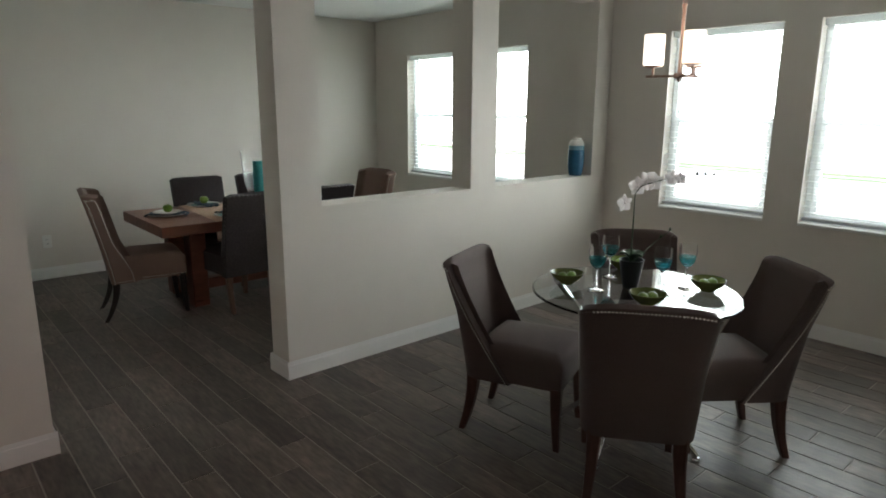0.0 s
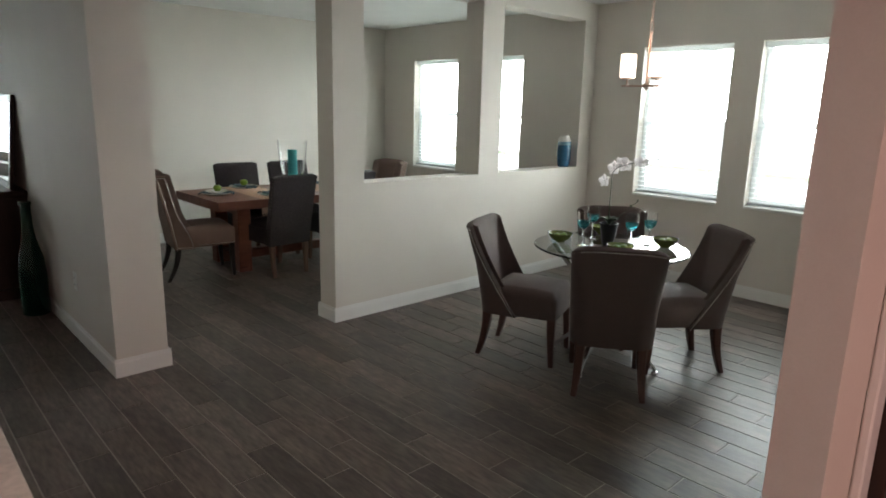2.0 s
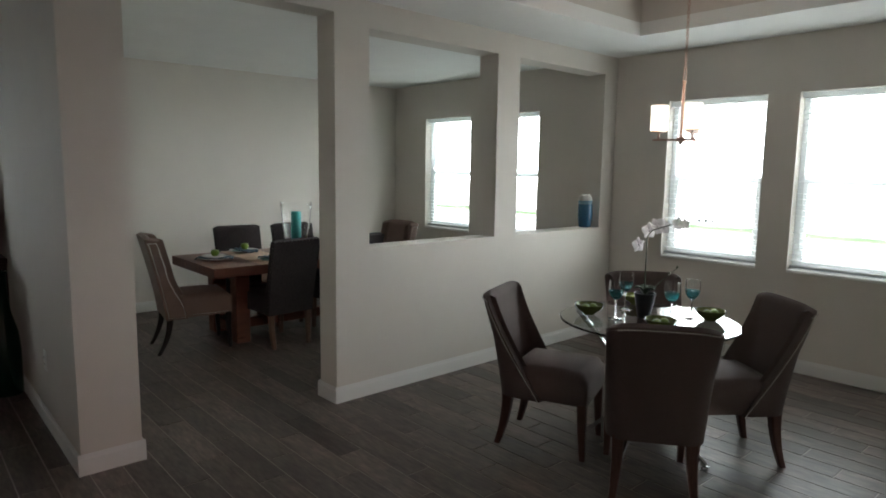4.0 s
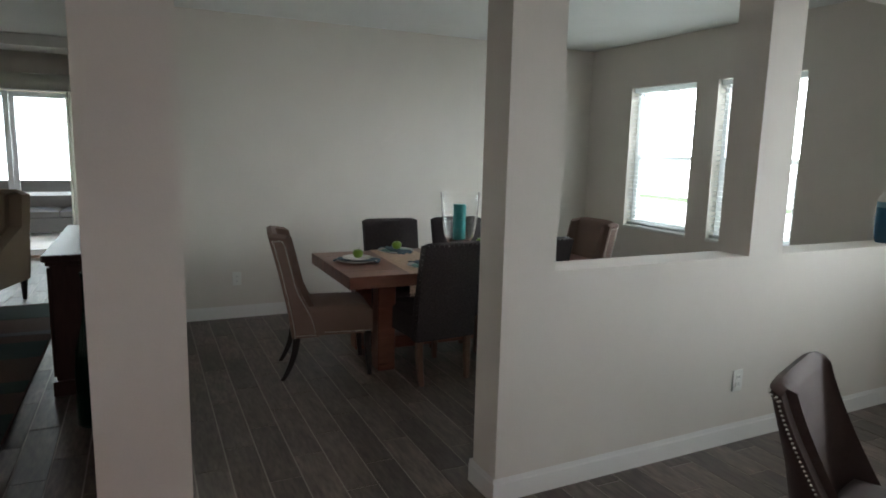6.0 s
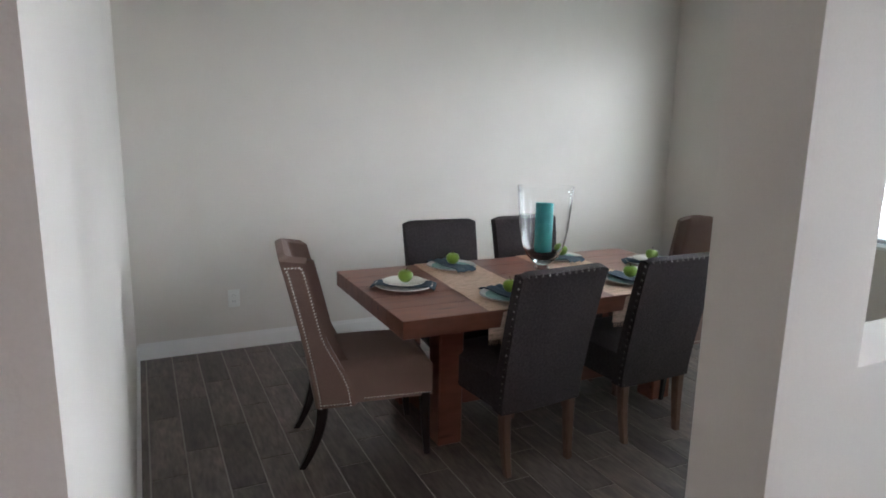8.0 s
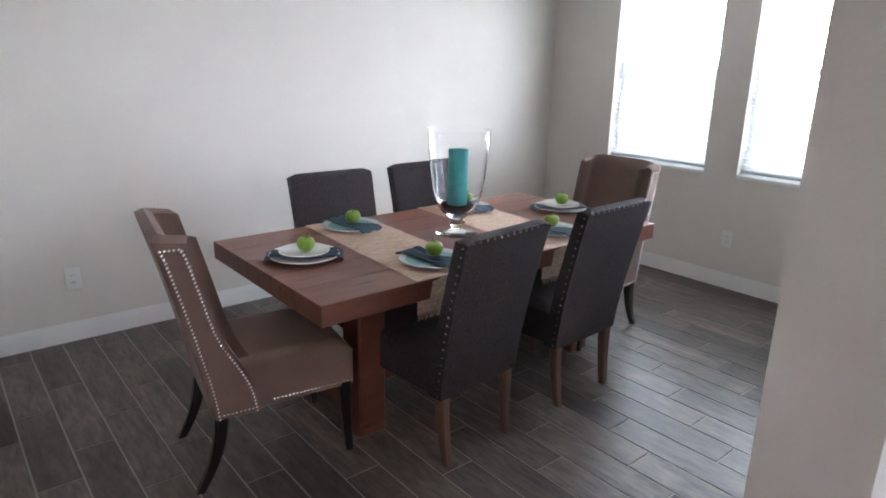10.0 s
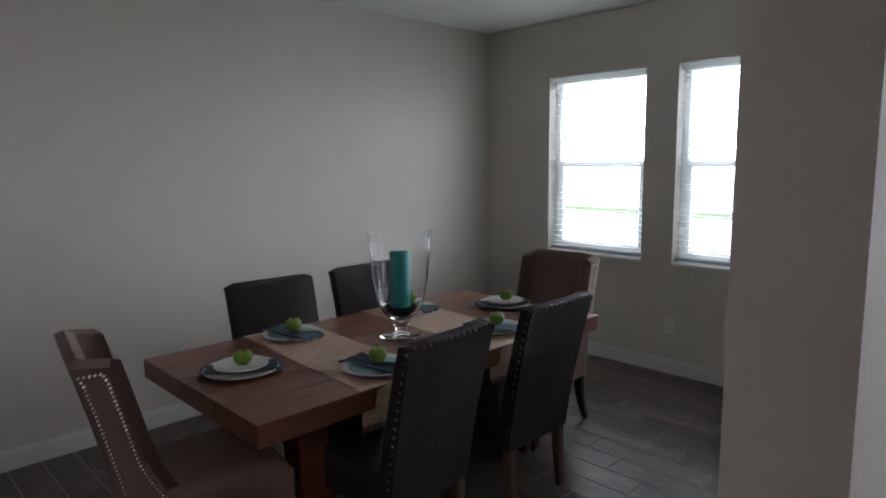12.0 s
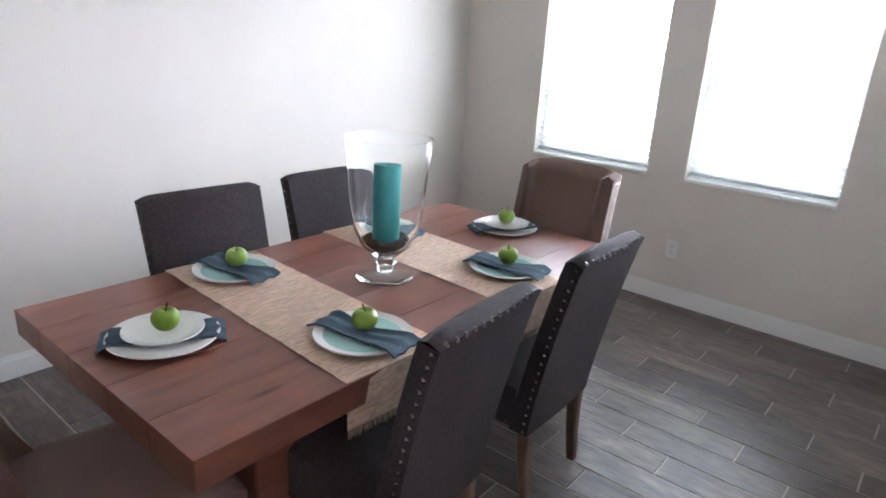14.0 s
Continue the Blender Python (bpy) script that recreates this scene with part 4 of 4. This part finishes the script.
def niche_vase():
    v = thing("ceramic_vase", "blue glazed ceramic vase with a cream top on the half-wall sill", "vase", at=pose(4.60, 3.712, SILL + 0.0005))
    bm = bmesh.new()
    lathe(bm, [(0.052, 0.0), (0.058, 0.008), (0.068, 0.07), (0.07, 0.16), (0.067, 0.215)], 40)
    part("lower_body", bm, BLUEPOT, v, smooth=50)
    bm = bmesh.new()
    lathe(bm, [(0.067, 0.2152), (0.064, 0.25)], 40, cap0=False)
    part("shoulder_band", bm, mat("pale_blue_glaze", (0.16, 0.3, 0.38), 0.25, grain=0.15, scale=30), v, "paler blue band", smooth=50)
    bm = bmesh.new()
    lathe(bm, [(0.064, 0.2502), (0.054, 0.285), (0.04, 0.298), (0.042, 0.31), (0.036, 0.31), (0.032, 0.298), (0.0005, 0.2)], 40, cap0=False)
    part("neck", bm, CREAM, v, "cream glazed top", smooth=50)


niche_vase()


# ---------------------------------------------------------------- living room seen past the wall
def sideboard():
    s = thing("sideboard", "dark wood sideboard against the living room wall", "sideboard", at=pose(0.105, 6.30, 0))
    boxpart("body", (-0.13, 0.2, -0.72, 0.72, 0.09, 0.81), DARKWOOD, s, bevel=0.004)
    boxpart("top", (-0.165, 0.201, -0.76, 0.76, 0.8105, 0.85), DARKWOOD, s, bevel=0.006)
    boxpart("moulding", (-0.148, 0.2005, -0.738, 0.738, 0.785, 0.8100), DARKWOOD, s, bevel=0.004)
    boxpart("plinth", (-0.15, 0.2005, -0.74, 0.74, 0, 0.0895), DARKWOOD, s, bevel=0.004)
    for k in range(3):
        y = -0.71 + k * 0.475
        d = boxpart("door", (-0.146, -0.1305, y, y + 0.465, 0.11, 0.77), DARKWOOD, s, bevel=0.004)
        bm = bmesh.new()
        bmesh.ops.create_uvsphere(bm, u_segments=12, v_segments=8, radius=0.014, matrix=Matrix.Translation((-0.158, y + (0.42 if k == 0 else 0.05), 0.5)))
        part("knob", bm, NICKEL, d, smooth=50)


sideboard()


def leaning_mirror():
    m = thing("leaning_mirror", "framed mirror leaning on the wall atop the sideboard", "mirror", at=pose(0.217, 6.08, 0.8505) @ pose(0, 0, 0, 0, 6, 0))
    bm = bmesh.new()
    for d in ((-0.45, -0.39, 0, 0.72), (0.39, 0.45, 0, 0.72), (-0.39, 0.39, 0, 0.06), (-0.39, 0.39, 0.66, 0.72)):
        box(bm, -0.012, 0.018, d[0], d[1], d[2], d[3], bevel=0.004)
    part("frame", bm, DARKWOOD, m)
    boxpart("glass", (-0.004, 0.002, -0.39, 0.39, 0.06, 0.66), MIRROR, m)


leaning_mirror()


def floor_bottle():
    b = thing("floor_bottle", "tall dark green glass floor bottle beside the wall", "bottle", at=pose(0.205, 5.09, 0))
    bm = bmesh.new()
    lathe(bm, [(0.08, 0.0), (0.09, 0.01), (0.09, 0.3), (0.08, 0.42), (0.045, 0.56), (0.034, 0.66), (0.033, 0.8), (0.04, 0.805), (0.04, 0.825), (0.03, 0.825), (0.028, 0.66), (0.04, 0.56), (0.075, 0.42), (0.084, 0.3), (0.084, 0.02), (0.0005, 0.016)], 40)
    part("body", bm, GREENGLASS, b, smooth=50)


floor_bottle()


def island():
    k = thing("kitchen_island", "kitchen island with a pale stone counter and white base", "kitchen island", at=pose(0, 0, 0))
    boxpart("base", (-1.55, -0.55, 0.6, 1.6, 0.0, 0.8795), TRIM, k, bevel=0.004)
    boxpart("countertop", (-1.6, -0.495, 0.55, 1.66, 0.88, 0.92), STONE, k, bevel=0.008, seg=2)


island()


def pantry_door():
    d = thing("door_1", "dark-stained panelled door with a white casing on the kitchen side", "door", kind="structure")
    y = SY0
    boxpart("casing", (0.68, 0.745, y - 0.02, y - 0.001, 0, 2.12), TRIM, d, bevel=0.004)
    boxpart("casing", (1.60, 1.66, y - 0.02, y - 0.001, 0, 2.12), TRIM, d, bevel=0.004)
    boxpart("casing", (0.745, 1.60, y - 0.02, y - 0.001, 2.06, 2.12), TRIM, d, bevel=0.004)
    boxpart("leaf", (0.75, 1.595, y - 0.045, y - 0.002, 0.01, 2.05), DARKWOOD, d, bevel=0.004)


pantry_door()


def rug():
    r = thing("rug", "brown wool rug with dark green bands under a table", "rug", at=pose(-1.45, 6.25, 0))
    bm = bmesh.new()
    box(bm, -1.2, 1.25, -1.9, 1.85, 0.0005, 0.010, bevel=0.003)
    part("woven_ground", bm, RUG, r)
    for k, (a, b, mm) in enumerate(((-1.85, -0.9, RUGG), (-0.55, -0.35, RUGG), (0.15, 0.55, RUGG), (0.75, 0.85, SLOT), (1.3, 1.8, RUGG))):
        boxpart("band", (-1.19, 1.24, a, b, 0.0085, 0.0122), mm, r, "dark woven band")


rug()


def armchair():
    a = thing("armchair", "beige upholstered wing armchair facing the rug", "armchair", at=pose(-0.97, 8.2, 0, rz=163))
    bm = bmesh.new()
    wrapped_back(bm, 0.2, 1.0, 0.38, lambda g: 0.62 - 0.42 * min(1, max(0, (g - 0.38) / 0.25)), lambda g: -0.36 - 0.1 * g, lambda u: 1.0 if abs(u) < 0.55 else 0.99, 0.06, 0.11)
    part("backrest", bm, BEIGE, a, smooth=50)
    bm = bmesh.new()
    cushion(bm, -0.27, 0.27, -0.25, 0.36, 0.28, 0.46, crown=0.03)
    part("seat", bm, BEIGE, a, smooth=50)
    bm = bmesh.new()
    box(bm, -0.37, 0.37, -0.34, 0.33, 0.2, 0.3, bevel=0.01)
    part("base", bm, BEIGE, a)
    for sx in (-1, 1):
        for sy in (-0.3, 0.3):
            bm = bmesh.new()
            leg_curve(bm, sx * 0.32, sy, 0.205, 0, 0, 0.016, 0.026)
            part("leg", bm, ESPRESSO, a)


armchair()


def coffee_table():
    t = thing("coffee_table", "low coffee table with a black metal frame and dark top", "coffee table", at=pose(-1.4, 6.6, 0.0122))
    boxpart("top", (-0.45, 0.45, -0.6, 0.6, 0.40, 0.44), DARKWOOD, t, bevel=0.004)
    for sy in (-1, 1):
        bm = bmesh.new()
        for d in ((-0.43, -0.4, 0, 0.4), (0.4, 0.43, 0, 0.4), (-0.4, 0.4, 0, 0.03), (-0.4, 0.4, 0.37, 0.4)):
            box(bm, d[0], d[1], sy * 0.57 - 0.015, sy * 0.57 + 0.015, d[2], d[3])
        part("leg_frame", bm, SLOT, t)


coffee_table()


def slider():
    w = thing("door_2", "white framed sliding glass door to the patio", "sliding door", kind="structure")
    n = 4
    for k in range(n):
        x0 = SD0 + (SD1 - SD0) * k / n
        x1 = SD0 + (SD1 - SD0) * (k + 1) / n
        bm = bmesh.new()
        yy = YS + 0.05 + 0.03 * (k % 2)
        for d in ((x0, x0 + 0.06, 0.02, 2.09), (x1 - 0.06, x1, 0.02, 2.09), (x0 + 0.06, x1 - 0.06, 0.02, 0.1), (x0 + 0.06, x1 - 0.06, 2.02, 2.09)):
            box(bm, d[0], d[1], yy, yy + 0.03, d[2], d[3], bevel=0.003)
        f = part("door_frame", bm, VINYL, w)
        p = boxpart("pane", (x0 + 0.06, x1 - 0.06, yy + 0.013, yy + 0.017, 0.1, 2.02), PANE, w)
        p.visible_shadow = False
    boxpart("track", (SD0, SD1, YS + 0.03, YS + 0.13, 0.0, 0.02), NICKEL, w)
    v = thing("valance", "grey fabric valance box above the sliding door", "valance")
    boxpart("face", (SD0 - 0.1, SD1 + 0.25, YS - 0.16, YS - 0.001, 2.1, 2.3), CURTAIN, v, bevel=0.006)


slider()


def curtain():
    c = thing("curtain", "pale gathered curtain panel beside the sliding door", "curtain")
    bm = bmesh.new()
    rows = []
    for z in (0.02, 0.7, 1.4, 2.1):
        rows.append([(SD1 - 0.25 + 0.45 * i / 60, YS - 0.08 + 0.03 * math.sin(i * 0.9) + 0.006 * math.sin(i * 2.3 + z), z) for i in range(61)])
    grid_solid(bm, rows)
    grid_solid(bm, [[(p[0], p[1] + 0.004, p[2]) for p in r] for r in rows])
    part("panel", bm, CURTAIN, c, smooth=60)


curtain()
structure("beam", [(XL, LX0, 9.3, 9.45, 2.45, CZ)], CEIL, "white ceiling drop in the living room", "beam")

# ---------------------------------------------------------------- outside
bm = bmesh.new()
box(bm, -300, 300, -300, 300, -0.4, -0.25)
tagged(part("ground", bm, GRASS), "sunlit green lawn", "lawn", "", "structure")
structure("pavement", [(XW + 0.25, XW + 13.3, -60, 80, -0.26, -0.2), (XW + 15.6, XW + 58, -60, 80, -0.26, -0.2), (XL, LX1, YS + 0.16, YS + 4.6, -0.26, -0.03)], CONC, "pale concrete slab", "pavement")
structure("foundation", [(XL - 0.1, XW + 0.1, YK - 0.1, YS + 0.1, -0.3, -0.012)], CONC, "concrete slab under the house", "foundation")
structure("roof", [(XL - 0.6, XW + 0.6, YK - 0.6, YS + 4.0, 3.3, 3.5)], ROOFM, "grey roof over the house", "roof")
structure("patio_soffit", [(XL, LX1, YS + 0.16, YS + 3.6, 2.3, 2.4)], TERRA, "tan patio soffit", "soffit")


# added panel, glowing so the windows turn white and the blinds catch light
GLOW_PANEL = mat("added_window_glow", (0.8, 0.82, 0.82), 0.9, glow=5.0, glow_color=(0.95, 1.0, 1.0))
structure("backdrop", [(XW + 58.0, XW + 58.5, -170, 200, -0.25, 52.0)], GLOW_PANEL, "added glowing panel that whitens the view outside the windows", "backdrop")
# weaker added glow standing in for the bright view through the sliding door
DIM_GLOW_PANEL = mat("added_patio_glow", (0.8, 0.82, 0.82), 0.9, glow=2.2, glow_color=(0.95, 1.0, 1.0))
structure("backdrop", [(-30, XW + 8.9, YS + 12.0, YS + 12.2, -0.25, 9.0)], DIM_GLOW_PANEL, "added glowing panel beyond the patio, in place of daylight", "backdrop")


def patio_set():
    t = thing("patio_table", "dark patio table outside the sliding door", "patio table", at=pose(-0.9, YS + 1.6, -0.03))
    for k in range(5):
        boxpart("slat", (-0.6, 0.6, -0.4 + k * 0.16, -0.25 + k * 0.16, 0.70, 0.74), PATIOM, t, bevel=0.004)
    for sx in (-0.54, 0.54):
        boxpart("rail", (sx - 0.02, sx + 0.02, -0.4, 0.4, 0.65, 0.6995), PATIOM, t)
        for sy in (-0.34, 0.34):
            boxpart("leg", (sx - 0.03, sx + 0.03, sy - 0.03, sy + 0.03, 0, 0.6495), PATIOM, t)


def patio_sofa(at):
    s = thing("patio_sofa", "dark grey wicker patio sofa under the covered porch", "patio sofa", "patio sofas", at=at)
    boxpart("base", (-0.9, 0.9, -0.4, 0.4, 0.06, 0.30), PATIOM, s, bevel=0.01)
    boxpart("backrest", (-0.9, 0.9, 0.28, 0.42, 0.3005, 0.86), PATIOM, s, bevel=0.02, seg=2)
    for sx in (-1, 1):
        boxpart("arm", (sx * 0.82 - 0.08, sx * 0.82 + 0.08, -0.4, 0.279, 0.3005, 0.62), PATIOM, s, bevel=0.02, seg=2)
        bm = bmesh.new()
        cushion(bm, sx * 0.37 - 0.36, sx * 0.37 + 0.36, -0.39, 0.27, 0.301, 0.42, crown=0.02)
        part("seat_cushion", bm, PATIOM, s, smooth=50)
        for sy in (-0.35, 0.35):
            boxpart("foot", (sx * 0.82 - 0.03, sx * 0.82 + 0.03, sy - 0.03, sy + 0.03, 0, 0.0595), PATIOM, s)
    return s


patio_set()
patio_sofa(pose(-0.75, YS + 2.75, -0.03))
patio_sofa(pose(-2.85, YS + 2.75, -0.03))


# ---------------------------------------------------------------- lamps of the place
lamp("chandelier_glow", "POINT", (3.14 - 0.055, 2.01 + 0.111, 1.845), None, 6.0, (1.0, 0.72, 0.58), 0.05)
lamp("kitchen_light", "AREA", (-0.5, -1.7, CZ - 0.03), (-0.5, -1.7, 0), 21, (1.0, 0.60, 0.52), 1.2, 0.6)
for a, b in WINDOWS:
    mid, zm = (a + b) / 2, (WZ0 + WZ1) / 2
    power, tone = (2.9, (0.94, 1.0, 0.955)) if a < PY0 else (0.85, (0.85, 1.0, 0.89))
    lamp("window_daylight", "AREA", (XW + 0.025, mid, zm), (XW - 1, mid, zm), power, tone, b - a - 0.02, WZ1 - WZ0 - 0.02)
    lamp("window_daylight", "AREA", (XW + 0.0865, mid, zm), (XW - 1, mid, zm), 2.3 if a < PY0 else 1.55, tone, b - a - 0.04, WZ1 - WZ0 - 0.04)


# ---------------------------------------------------------------- floor
def floor():
    f = thing("floor", "grey-brown wood-look plank tile floor with pale grout lines", "floor", kind="structure")
    boxpart("grout_bed", (XL, XW, YK, YS, -0.012, -0.002), GROUT, f)
    g, b = 0.0026, 0.0012

    def slab(x0, x1, y0, y1):
        return [(x0, y0, -0.004), (x1, y0, -0.004), (x1, y1, -0.004), (x0, y1, -0.004), (x0 + b, y0 + b, 0), (x1 - b, y0 + b, 0), (x1 - b, y1 - b, 0), (x0 + b, y1 - b, 0)]
    faces = [(4, 5, 6, 7), (0, 1, 5, 4), (1, 2, 6, 5), (2, 3, 7, 6), (3, 0, 4, 7)]
    shared = bpy.data.meshes.new("tile")
    shared.from_pydata(slab(g, TW - g, g, TL - g), [], faces)
    shared.materials.append(TILE)
    cells = []
    col = 0
    x = 2.44
    while x > XL:
        x -= TW
        col -= 1
    while x < XW:
        y = 4.90 - 15 * TL + (col % 3) * TL / 3
        while y < YS:
            cells.append((x, y))
            y += TL
        x += TW
        col += 1
    cells.sort(key=lambda c: (c[0] + TW / 2 - 2.3) ** 2 * 1.0 + (c[1] + TL / 2 - 4.4) ** 2 * 0.7)
    full, rest = [], []
    for cx, cy in cells:
        inside = cx > XL and cx + TW < XW and cy > YK and cy + TL < YS
        (full if inside and len(full) < 300 else rest).append((cx, cy))
    for cx, cy in full:
        t = new("tile", shared)
        t.parent, t.location = f, (cx, cy, 0)
    vs, fs = [], []
    for cx, cy in rest:
        x0, x1 = max(cx + g, XL), min(cx + TW - g, XW)
        y0, y1 = max(cy + g, YK), min(cy + TL - g, YS)
        if x1 - x0 < 0.01 or y1 - y0 < 0.01:
            continue
        k = len(vs)
        vs += slab(x0, x1, y0, y1)
        fs += [tuple(k + i for i in q) for q in faces]
    me = bpy.data.meshes.new("outer_tiles")
    me.from_pydata(vs, [], fs)
    me.materials.append(TILE)
    o = new("outer_tiles", me)
    o.parent = f
    o["kind"] = "stuff"


floor()
